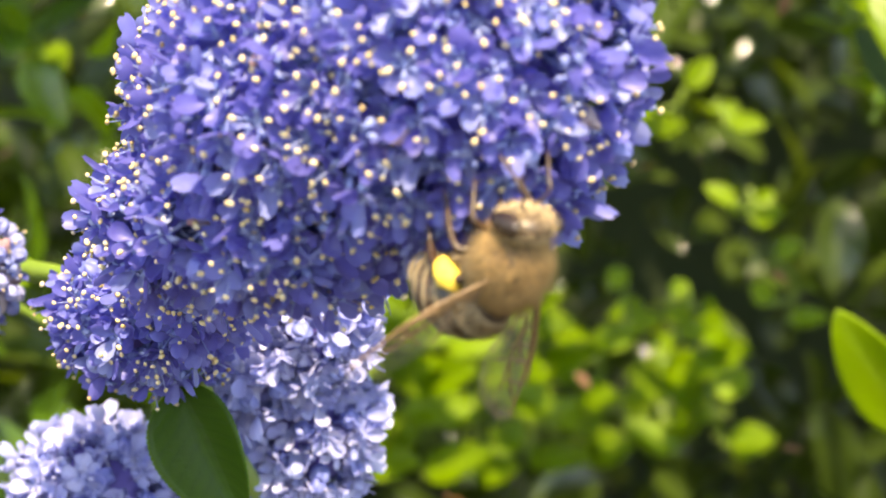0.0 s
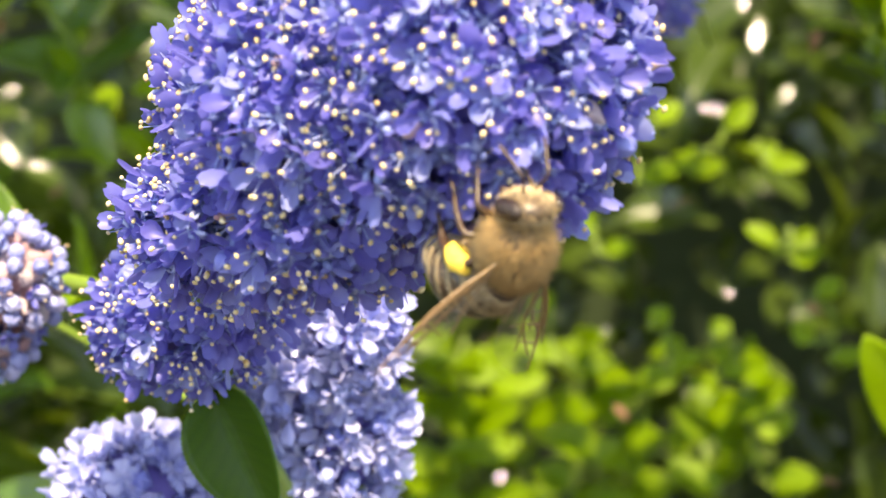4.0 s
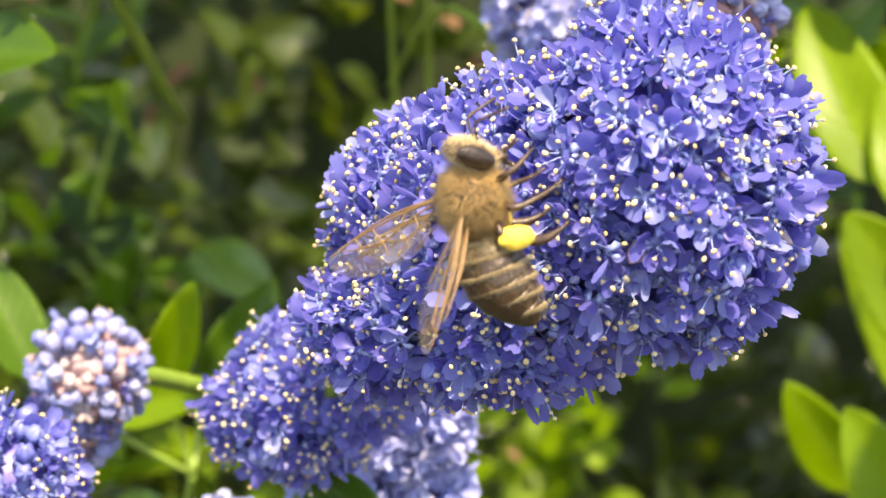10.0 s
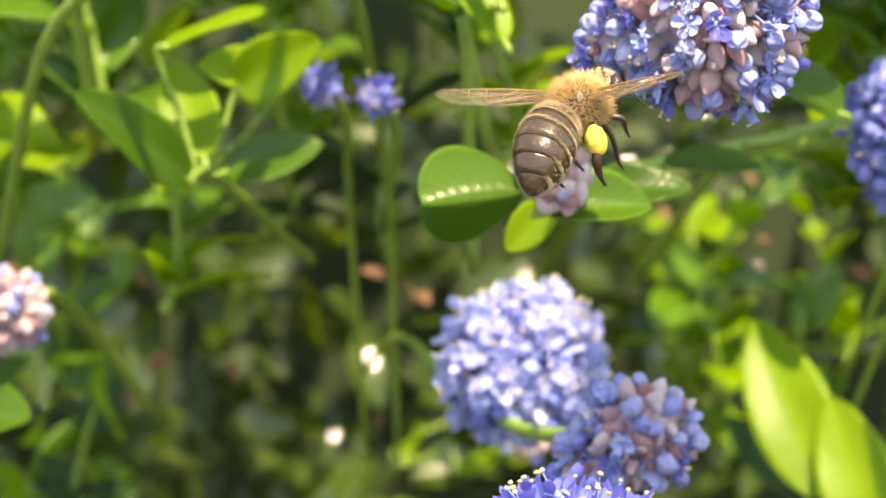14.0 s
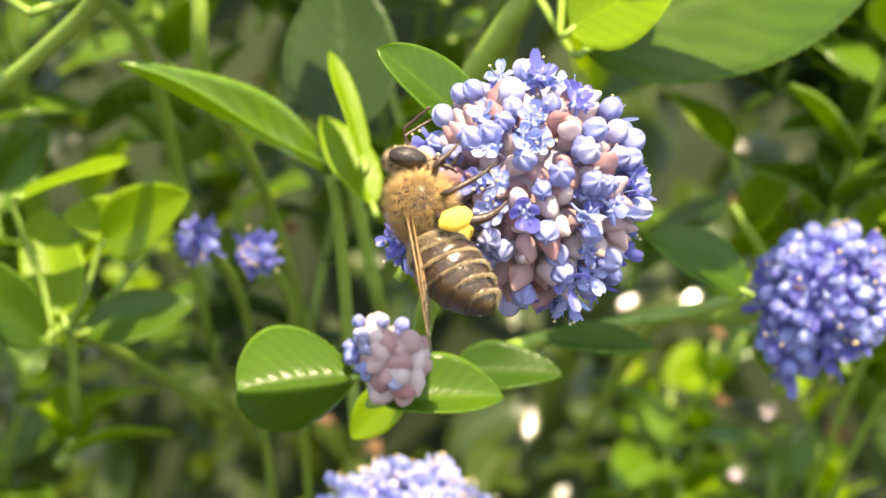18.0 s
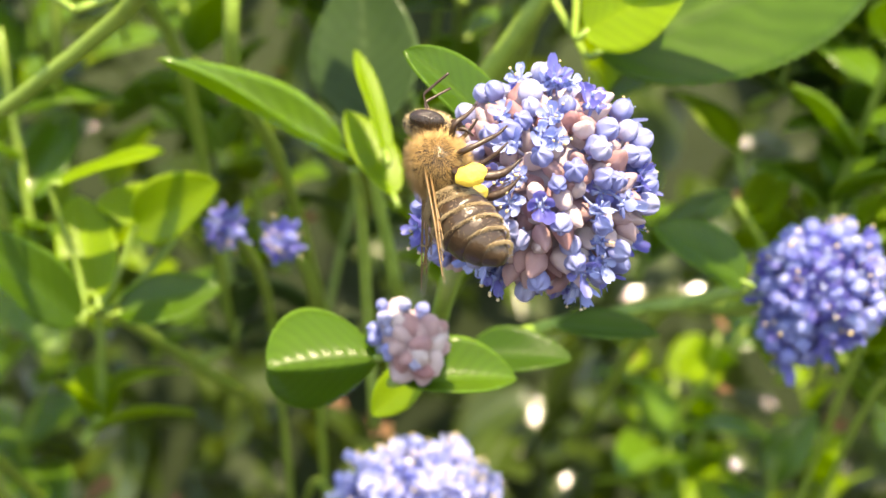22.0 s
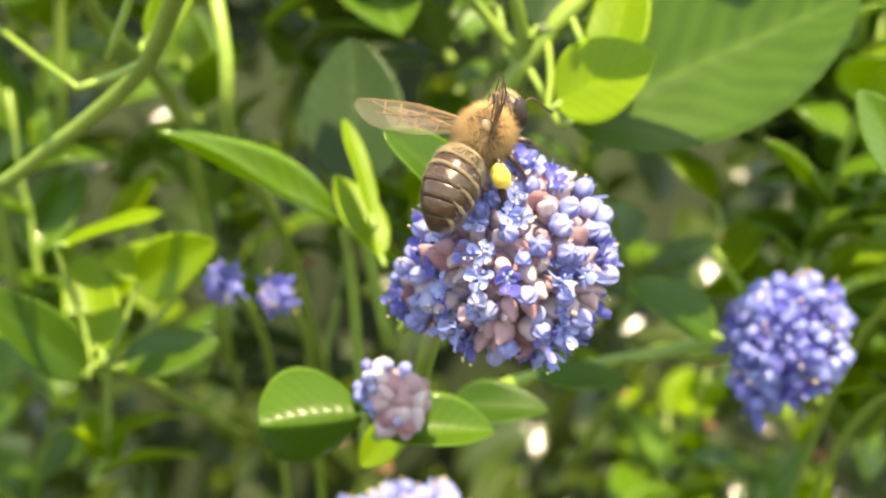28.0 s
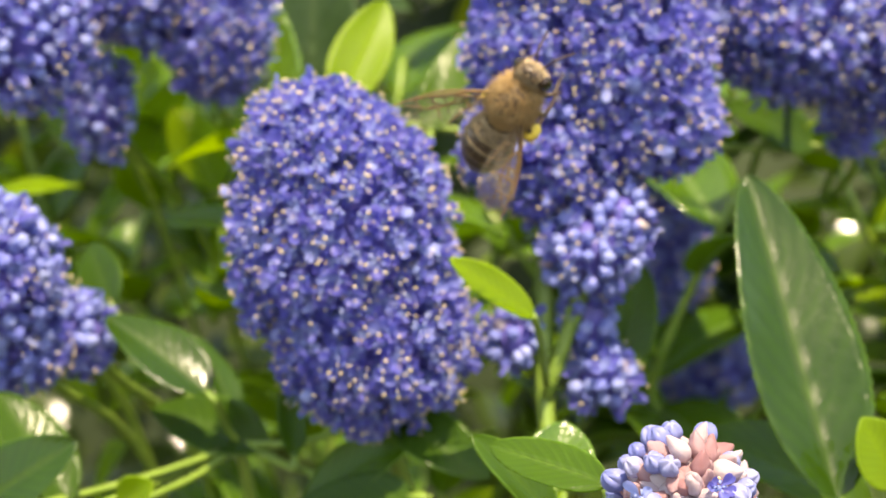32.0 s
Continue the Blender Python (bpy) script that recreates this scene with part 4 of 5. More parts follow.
    cluster("pinkish budding cluster deep in the shrub", [((24.6, -37, -5), (5.4, 5, 4.9)), ((20, -36, -8.6), (3.3, 3.2, 3.2))], [(23, -36, -7), (21, -18, -13), (15, 8, -22), (10, 30, -26)], 2.2, 1.0, 80, (0.15, 0.6, 0.6), 19, woolly=True)
    cluster("small violet cluster far down in the shrub", [((23.4, 70.8, -41.5), (3.4, 3.2, 4))], [(23.4, 71, -42), (25, 95, -46), (27, 150, -70)], 2.3, 1.0, 40, (1.0, 0.3, 0.1), 30, thick=0.6)
    cluster("pink bud far down in the shrub", [((19.2, 82.1, -53), (2.8, 2.7, 2.8))], [(19, 82, -54), (20, 105, -58), (22, 155, -80)], 2.0, 1.0, 30, (0.0, 0.2, 1.0), 31, woolly=True, thick=0.6)
    cluster("pale pink bud cluster", [((-45.7, 21, -11.8), (4.6, 4.5, 4.6))], [(-45, 22, -13), (-44, 50, -20), (-40, 110, -60)], 2.1, 1.0, 50, (0.0, 0.5, 0.9), 20, woolly=True)
    cluster("pale budding cluster on a leaning stem", [((1.9, -37, 69), (5.4, 5.4, 5.7))], [(1, -36, 65), (-4, -27, 58), (-10.5, -9.5, 47.3), (-18, -1, 40), (-27, 7.3, 32.5), (-40, 22, 20), (-55, 60, -20)], 1.75, 1.0, 240, (0.03, 0.55, 0.75), 21, woolly=True)
    cluster("large oval blue flower cluster in full bloom", [((-30.6, 22, 78.0), (10.6, 10, 13.5)), ((-27, 21, 68), (9.4, 9, 9.5)), ((-33.5, 22, 87), (6.5, 7, 6.5))],
            [(-28, 22, 66), (-24, 34, 46), (-20, 75, 25), (-18, 120, -30)], 2.15, 0.92, 300, (1.0, 0.05, 0), 22)
    cluster("large blue flower cluster on an upright stem", [((-5.5, 36, 96), (12, 10, 10)), ((-10, 33, 86), (8, 8, 7)), ((0, 35, 89), (8, 7, 6)), ((-6, 36, 106), (10, 9, 8))],
            [(-9.5, 34, 84), (-9.3, 27, 58), (-6, 18, 44), (-6, 24, 32), (-4, 62, 12), (-2, 120, -30)], 2.2, 0.95, 300, (1.0, 0.05, 0), 23)
    cluster("loose blue buds below the large cluster", [((-5.0, 28, 76), (5.2, 4.5, 4.2)), ((-1.5, 28, 79), (2.6, 3, 3.4)), ((-12.8, 29, 66), (2.6, 2.5, 2.8)), ((-3.5, 29, 62), (3.4, 3, 3)), ((-5, 30, 68), (2.6, 2.5, 4))],
            [(-5, 29, 74), (-9.3, 27, 60)], 2.1, 0.95, 130, (0.3, 0.75, 0.1), 24)
    for k, (label, c, rad) in enumerate([
            ("blue flower cluster at the back of the shrub", (-71, 52, 96), (8, 8, 9)), ("blue flower cluster at the back of the shrub", (-60, 68, 100), (7.5, 8, 7)),
            ("blue flower cluster at the back of the shrub", (-50.5, 69, 95.5), (6, 6, 9.5)), ("small blue cluster hanging at the back", (-64.5, 67, 85), (3.5, 3.5, 6)),
            ("blue flower cluster beside the shaded leaves", (-70.4, 31, 71.5), (7.6, 8, 8.4)), ("small blue budding cluster", (-62, 39, 63), (4, 4, 4)), ("small blue budding cluster", (-68, 34, 63), (5, 5, 5)),
            ("blue flower cluster at the back of the shrub", (19, 56, 98), (11, 9, 9)), ("blue flower cluster at the back of the shrub", (30, 58, 95), (8, 8, 9)),
            ("blue cluster in the shade", (6.0, 96, 66), (6.5, 6, 12)), ("small blue cluster in the shade", (27, 70, 84), (2.5, 2.5, 3.5)), ("violet cluster in deep shade", (13, 96, 46), (7, 6, 5)),
            ("blue flower cluster at the edge of the shrub", (82.5, 9, 31), (6.5, 6, 9)), ("small blue cluster at the edge of the shrub", (82, 13, 16), (5.5, 5, 6)),
            ("tiny blue buds in the shade", (-8, 33, 13), (1.5, 1.4, 1.4)), ("tiny blue buds in the shade", (-1.5, 33, 11.5), (1.4, 1.3, 1.3))]):
        cluster(label, [(c, rad)], [c, (c[0] + 2, c[1] + 12, c[2] - 8), (c[0] * 0.9, c[1] + 45, c[2] - 28), (c[0] * 0.8, c[1] + 80, c[2] - 80)], 2.3, 1.0, 60, (0.5, 0.6, 0) if c[0] < -60 else (1.0, 0.25, 0), 40 + k, thick=0.7)


# ---------------------------------------------------------------- leafy shoots
FACE = (0, -0.8, 0.6)
UP = (0, -0.25, 1.0)


def shoots():
    G, Y, D, W = LEAF, LEAF_YOUNG, LEAF_SHADE, LEAF_GREY
    shoot("thick green shoot with a broad veined leaf and bright young leaves",
          [(20, 20, 30), (23.1, 14.2, 36.5), (33.1, 10.8, 51.1), (46.7, 17.5, 62.4), (59.1, 17.3, 78.8), (67.6, 17.2, 96.6)],
          [((33.5, -1.8, 41.2), (67.8, 19.9, 54.1), 18.5, (0.0, -0.93, 0.36), LEAF_SHADE, 0.06, 0.2, 0.55, 0.02), ((31.9, -6.3, 43.8), (41.5, -8.8, 50.0), 9, (-0.5, -0.8, 0.3), Y, 0.1, 0.2),
           ((37.3, -2.6, 46.1), (39.6, 3.2, 58.5), 7, (-0.4, -0.8, 0.2), Y, 0.05, 0.2), ((36, -9.6, 60), (62.7, -15.3, 65.4), 8.6, (0.1, 0.3, 0.93), Y, 0.05, 0.3),
           ((42.1, 9.8, 60.4), (39, 16.5, 71.3), 4.5, (0.5, -0.8, 0.2), G, 0.1, 0.5), ((46.1, 12.1, 60.1), (57.1, 10.1, 69.9), 7.5, FACE, G, 0.1, 0.3),
           ((57.4, 6.8, 80.1), (40.3, 18.2, 98), 13, (-0.2, -0.9, 0.4), G, 0.08, 0.15), ((58.8, 10.3, 79.5), (64.3, 6, 98), 8, (0.2, -0.8, 0.4), Y, 0.1, 0.3),
           ((55.5, 16.9, 79.5), (53.4, 19.1, 90.4), 3, FACE, Y, 0.1, 0.4)], 1.45)
    shoot("upright shoot with glossy green leaves", [(25, 20, 34), (28, 11, 46), (27, 7, 53), (25, 4.4, 57.8)],
          [((24.4, 3.6, 58.6), (21.0, 3.2, 65.4), 6.2, (0.2, -0.8, 0.5), Y, 0.1, 0.3), ((29.5, 9.7, 49.2), (38.8, 19.7, 68), 10.5, (0.3, -0.8, 0.5), W, 0.1, 0.2),
           ((24.5, 22, 50), (8.0, 14, 62), 9, (0.4, -0.6, 0.7), G, 0.15, 0.3)], 0.9)
    shoot("large glossy leaf with deep veins on its shoot", [(28.5, 11, 45), (24, 10, 50.5), (20.4, 7, 54.5), (18.9, 4.2, 57)],
          [((18.9, 4.0, 57.0), (10.6, 20.0, 86.0), 11.8, (0.36, -0.95, 0.2), LEAF_SHINE, 0.02, 0.34, 0.7, 0.03)], 0.7)
    shoot("grey green upright leaf with narrow young leaves", [(12, 38, 4), (9, 34, 20), (8.4, 32, 26)],
          [((8.4, 36.6, 25), (6.0, 43.1, 43.2), 13.3, (-0.25, -0.9, 0.3), W, 0.05, 0.15), ((12.4, 1.8, 29.2), (8.6, 10.2, 39.0), 2.6, (0.6, -0.8, 0.1), Y, 0.05, 0.4),
           ((13, 5.7, 24), (7.4, 12.6, 32), 5, (0.5, -0.8, 0.2), Y, 0.05, 0.3)], 0.8)
    shoot("folded dark leaf with a pale curled edge", [(10, 30, -10), (9, 16, 18), (8.3, 11.2, 25.6)],
          [((8.3, 11.2, 25.6), (-10.5, -2.9, 39.0), 5.2, (0.40, -0.35, 0.8), LEAF_GLOSSY, 0.0, 1.1)], 0.7)
    shoot("green leaf behind the budding cluster", [(18, -43, 29), (22, -41, 36), (24, -39, 40)],
          [((24, -39, 40), (17.1, -43.5, 48.0), 6.2, (0.5, -0.6, 0.6), G, 0.1, 0.3)], 0.5)
    shoot("horizontal green stem with a triangular leaf", [(19, -14, 12), (22.5, -6, 10.6), (29.5, 7.5, 9.5), (40.7, 19.8, 8.5), (48.3, 26.1, 8.5), (60, 34, 10)],
          [((50.8, 10.3, 14.6), (41.5, 7.4, 22.0), 6.5, (0.6, -0.6, 0.5), G, 0.15, 0.4), ((21.5, -8, 11), (32, -10, 12.2), 5.5, (0, -0.6, 0.8), D, 0.1, 0.3),
           ((30.5, 7.4, 9.8), (42, 6, 10.5), 4.5, (0, -0.4, 0.9), D, 0.1, 0.3)], 0.95)
    shoot("pair of small leaves under the tiny bud cluster", [(18.0, -17.5, 13), (16.2, -24, 14), (15.6, -27.5, 15.5)],
          [((14.0, -30.5, 17.0), (4.4, -34.8, 16.8), 9.2, (0.10, -0.98, 0.18), LEAF, 0.10, -1.15, 0.95, 0.004), ((16.0, -28, 14.2), (27, -25.8, 15.4), 6.6, (-0.1, -0.6, 0.8), LEAF, 0.16, 0.6, 0.55, 0.006),
           ((17.4, -17, 12), (12.4, -17, 7), 4.2, FACE, Y, 0.05, 0.3)], 0.5)
    shoot("bright leaves low in the shrub", [(-14, 100, -30), (-20, 50, -6), (-22, 29, 3), (-23, 22, 5)],
          [((-23.5, 20.6, 4.5), (-33, 8.3, 18.2), 7.5, (0.4, -0.7, 0.5), G, 0.1, 0.25), ((-22.1, 24.1, 6.2), (-26.6, 33.8, 17), 7, FACE, Y, 0.1, 0.3), ((-13.5, 33.4, 13.8), (-22.6, 28.7, 17), 6, FACE, Y, 0.1, 0.3),
           ((-18.1, 28.1, 13.6), (-8.7, 21.9, 21), 7.5, (0.2, -0.8, 0.5), Y, 0.1, 0.3), ((-20, 26, 4), (-8, 26, 8), 6, FACE, G, 0.1, 0.3), ((-26, 22, 20), (-14, 20, 26), 4, UP, Y, 0.1, 0.3)], 0.8)
    shoot("green leaves on the leaning flower stem", [(-17, -12, 45), (-12, -11, 47), (-10.5, -9.5, 48)],
          [((-12.8, 5.2, 47.7), (-7, 11.7, 58), 4.5, (0.6, -0.7, 0.3), Y, 0.1, 0.3), ((-35, 23, 48.5), (-22.8, 17.6, 59.2), 6.5, (-0.3, -0.6, 0.7), G, 0.1, 0.3)], 0.5)
    shoot("pale leaf at the edge of the shrub", [(80, 10, 20), (72, -5, 34), (70.1, -6.7, 36)], [((70.1, -6.7, 36), (63.0, -9.8, 46.5), 6, (-0.15, -0.8, 0.58), LEAF_GLOSSY, 0.1, 0.2)], 0.6)
    shoot("dark leaf hanging below the large cluster", [(-9.5, -27.2, -56.4), (-11.3, -39.1, -48.1), (-10.7, -42.7, -47.5)], [((-10.5, -42.7, -47.5), (-4.8, -48.8, -56.6), 7.8, (0.2, -0.9, -0.25), D, 0.1, 0.5)], 0.5)
    shoot("bright round leaf near a bud cluster", [(-63.5, 47, -72.9), (-62, 33.2, -34.3), (-58, 24.9, -26)],
          [((-57.6, 24.4, -26), (-43.3, 12.1, -20.9), 10.3, (0.2, -0.7, 0.7), G, 0.1, 0.2), ((-47.9, 16.6, -63.2), (-56.5, 23.5, -48.1), 8.3, (0.5, -0.8, 0.2), G, 0.1, 0.3)], 0.7)
    shoot("sunlit leaves to the back", [(75.9, 95.1, -128.8), (71.5, 79.5, -95.2), (67, 72.7, -67.2), (62.5, 72.7, -57.1)],
          [((62.1, 70.9, -57.3), (52.7, 89.8, -34.7), 12.3, (-0.2, -0.9, 0.4), Y, 0.1, 0.2), ((69, 63.5, -61.5), (62.2, 75.1, -42.6), 11.2, (-0.3, -0.8, 0.4), Y, 0.1, 0.2), ((74.7, 62.4, -81.7), (56.4, 63.6, -59.4), 13.4, (-0.2, -0.9, 0.4), Y, 0.05, 0.2),
           ((61.1, 70.2, -104.4), (49.7, 64.6, -86.3), 9, (-0.3, -0.8, 0.5), Y, 0.1, 0.2), ((79.7, 83.3, -102.9), (62.2, 101.9, -72.8), 12.3, (-0.5, -0.8, 0.3), Y, 0.05, 0.2), ((70.3, 56.1, -109.5), (56.9, 57.3, -86.3), 11.8, (-0.3, -0.8, 0.5), Y, 0.1, 0.2),
           ((64.8, 106.3, -71.7), (53.5, 117.5, -61.6), 7.8, FACE, W, 0.1, 0.2), ((64.7, 61.5, -68.3), (75.9, 54.7, -48.2), 11.2, FACE, Y, 0.1, 0.2)], 1.0)
    for k, (x, y, z, high, count) in enumerate([(-48, 294, -230, 43, 10), (-34, 296, -229, 44, 11), (-21, 296, -230, 39, 10), (-5, 298, -229, 44, 11), (10, 301, -230, 36, 9), (36, 306, -229, 36, 8), (-61, 293, -229, 27, 6), (24, 304, -229, 27, 7), (-2, 264, -149, 7, 3), (27, 272, -135, 10, 4), (17, 255, -176, 14, 4), (43, 267, -154, 10, 4), (36, 274, -133, 7, 3), (54, 260, -176, 15, 4), (31, 258, -176, 10, 4), (8, 269, -135, 17, 4), (-9, 253, -174, 14, 4), (-50, 247, -55, 15, 4), (-77, 240, -69, 17, 5)]):
        r = np.random.default_rng(300 + k)
        rows = []
        for n in range(count):
            small = 0.95 if high < 19 else 1.7
            b = np.array((x + r.normal(0, 3.5), y + r.normal(0, 4.5), z + high * (n + 0.5) / count + r.normal(0, 1.5)))
            a = 2.4 * n
            tip = b + np.array((math.cos(a), 0.6 * math.sin(a) - 0.3, r.uniform(0.1, 0.7))) * r.uniform(6, 10) * small
            rows.append((tuple(b), tuple(tip), r.uniform(4.2, 6.0) * small, (r.normal(0, 0.35), -0.74, 0.67), Y, 0.15, 0.3))
        shoot("upright yellow green shoot with small sunlit leaves", [(x + 4, y + 60, z - 25), (x + 2, y + 20, z - 6), (x, y + 4, z + high * 0.4), (x, y, z + high)], rows, 0.4, "sunlit young shoots")
    shoot("bright leaves and stalks under the small budding cluster", [(-39.7, 61.8, -134), (-34.4, 40.6, -97), (-31.7, 32.7, -83.8)],
          [((-43, 30, -74.5), (-26.4, 19.5, -65.3), 6, FACE, Y, 0.1, 0.3), ((-34.4, 31.3, -70.6), (-30.4, 27.4, -56), 6, FACE, Y, 0.1, 0.3), ((-30.4, 38, -73.2), (-21.2, 36.6, -58.6), 5.3, FACE, G, 0.1, 0.3), ((-48.9, 22.1, -66.5), (-40.9, 16.8, -62.6), 5.3, FACE, Y, 0.1, 0.2)], 0.7)
    shoot("small leaf beside the stem", [(-9.3, 26, 62), (-10, 14, 70), (-10.6, 9.6, 73)], [((-10.6, 9.6, 73), (-18.6, 7.4, 79.3), 3.6, (0.4, -0.7, 0.6), Y, 0.05, 0.3), ((-2.7, 36.1, 59.5), (1.4, 40.6, 72), 7, (0.2, -0.9, 0.3), G, 0.05, 0.2)], 0.45)
    shoot("light green leaves beside the pale budding cluster", [(-6, -32, 60), (-4.5, -33, 66), (-4.0, -33, 68.5)],
          [((-4.2, -33, 69.5), (-13.9, -27.2, 71.0), 4.2, (0.2, -0.75, 0.6), G, 0.05, 0.2), ((-5.0, -32, 60.7), (-9, -28, 67), 4.5, FACE, Y, 0.1, 0.2)], 0.5)
    shoot("low cluster of glossy leaves", [(-40, 60, 0), (-42, 40, 40), (-43, 34, 52)],
          [((-45.5, 28.6, 59.2), (-57.8, 34.7, 67.6), 7.2, (0.3, -0.6, 0.75), LEAF_SHINE, 0.12, 0.3, 0.6, 0.004), ((-44.1, 37.9, 54.5), (-49.5, 46.3, 62.6), 4.2, (0.7, -0.6, 0.4), LEAF_SHINE, 0.1, 0.3, 0.6, 0.004), ((-59.3, 46.3, 64.5), (-64, 53.4, 71), 5.5, (-0.2, -0.9, 0.3), D, 0.1, 0.2),
           ((-39.9, 32.4, 51.8), (-54.3, 38.7, 56.6), 7.5, (0.1, -0.6, 0.8), D, 0.15, 0.3), ((-22.7, 15.3, 52.7), (-37, 18.2, 50.0), 6, (0.0, -0.6, 0.8), D, 0.1, 0.3), ((-24.8, 20.4, 59.5), (-14.7, 14.1, 55.6), 6, (0.2, -0.8, 0.5), D, 0.1, 0.3),
           ((-58.3, 16, 50.8), (-67, 22.8, 61.5), 7, (0.5, -0.7, 0.4), D, 0.1, 0.3), ((-66.2, 5.8, 52.5), (-55.3, 4.8, 61), 7.5, (-0.3, -0.8, 0.4), LEAF_SHINE, 0.1, 0.3, 0.6, 0.004), ((-36.3, 27.8, 52.6), (-37.6, 34.3, 60.6), 3.2, (0.3, -0.9, 0.2), G, 0.1, 0.4),
           ((-52.1, 11.6, 52), (-48.6, 10, 55), 4, FACE, Y, 0.1, 0.3)], 0.9)
    shoot("two small leaves on a side shoot", [(-14, -12, 48), (-10, -14, 58), (-8.5, -14, 61)],
          [((-8.3, -9.9, 61.5), (-7.2, -5.8, 67.2), 6.4, (0, -0.9, 0.4), LEAF_GLOSSY, 0.1, 0.25), ((-8.3, -16, 61), (-14.8, -18, 69.2), 4.5, (0.6, -0.6, 0.5), G, 0.1, 0.3)], 0.5)
    shoot("upright leaves behind the flower clusters", [(-38, 80, 20), (-36, 70, 70), (-34, 66, 84)],
          [((-43.1, 74.4, 81), (-49.8, 82.4, 102), 9, FACE, LEAF_GLOSSY, 0.05, 0.2), ((-34.6, 60.4, 86.5), (-29.6, 68.8, 98.5), 7, (0.1, -0.9, 0.3), Y, 0.05, 0.25), ((-23.4, 52.4, 84.5), (-19.6, 60.6, 96), 5, FACE, G, 0.05, 0.2),
           ((-40, 78, 80), (-40, 84, 106), 12, FACE, W, 0.05, 0.2), ((23.3, 77.2, 80), (12.7, 72.7, 86.2), 7, (-0.2, -0.7, 0.7), D, 0.1, 0.2)], 0.9)


def sprig(label, material, seed, count=7, size=15.0):
    """A twig with leaves, along +z from its foot."""
    r = np.random.default_rng(seed)
    ob = thing("leafy_twig", label, "twig", group="twigs of the shrub")
    line = curve([(0, 0, -12 * MM), (r.normal(0, 2) * MM, r.normal(0, 2) * MM, -5 * MM), (r.normal(0, 4) * MM, r.normal(0, 4) * MM, 22 * MM)], 5)
    part("stem", mesh_of("stem", *tube(line, np.linspace(0.9, 0.5, len(line)) * MM, 7), STEM), ob)
    for k in range(count):
        p = Vector(line[int(len(line) * (0.2 + 0.8 * k / count))])
        a = k * 2.4 + r.normal(0, 0.3)
        way = Vector((math.cos(a), math.sin(a), r.uniform(0.25, 1.2))).normalized()
        long = size * r.uniform(0.7, 1.25) * MM
        me = leaf_mesh("leaf", material, long, long * r.uniform(0.42, 0.58), r.uniform(0.05, 0.35), 0.3, 0.03, 12, 6, 0.6, 0.0, seed * 10 + k)
        part("leaf", me, ob, "", leaf_pose(p, p + way, Vector((0, 0, 1)) - way * 0.3))
    return ob


def twigs():
    """Single leafy twigs of the shrub behind the flowers."""
    r = np.random.default_rng(5)
    kinds = [sprig("leafy twig with bright yellow green leaves", LEAF_YOUNG, 1), sprig("leafy twig with glossy mid green leaves", LEAF_GLOSSY, 2, 8, 17), sprig("leafy twig with bluish green leaves", LEAF_GREY, 3, 6, 16), sprig("leafy twig with bright yellow green leaves", LEAF_YOUNG, 4, 9, 12), sprig("leafy twig with glossy mid green leaves", LEAF_GLOSSY, 6, 6, 20)]
    spots = [(r.uniform(-70, 100), r.uniform(72, 125), r.uniform(-25, 75), 0) for _ in range(46)]
    spots += [(r.uniform(-110, 110), r.uniform(170, 270), r.uniform(-170, -40), 1) for _ in range(44)]
    spots += [(r.uniform(-90, 70), r.uniform(88, 150), r.uniform(40, 110), 2) for _ in range(26)]
    spots += [(r.uniform(52, 95), r.uniform(190, 240), r.uniform(-110, -50), 0) for _ in range(8)]
    spots += [(r.uniform(50, 95), r.uniform(70, 115), r.uniform(-20, 40), 0) for _ in range(14)]
    spots += [(r.uniform(-60, 60), r.uniform(65, 95), r.uniform(-5, 60), 0) for _ in range(12)]
    for i, (x, y, z, k) in enumerate(spots):
        if (k == 0 and y < 60 and abs(x - 15) < 14 and z < 0) or (k == 1 and -45 < x < 100 and i > 4):
            continue
        if -30 < x < 62 and z < 80 and abs(y - (81 - 0.39 * z)) < 16:
            if i > 4:
                continue
            y += 40
        kind = kinds[int(r.choice(5, p=[[0.34, 0.2, 0.1, 0.26, 0.1], [0.1, 0.45, 0.15, 0.1, 0.2], [0.2, 0.3, 0.15, 0.15, 0.2]][k]))]
        m = Matrix.Translation(V(x, y, z)) @ Matrix.Rotation(r.uniform(0, 6.28), 4, "Z") @ Matrix.Rotation(r.normal(0, 0.35) + 0.2, 4, "X")
        if i < 5:
            kinds[i].matrix_basis = m
        else:
            copy_thing(kind, m)


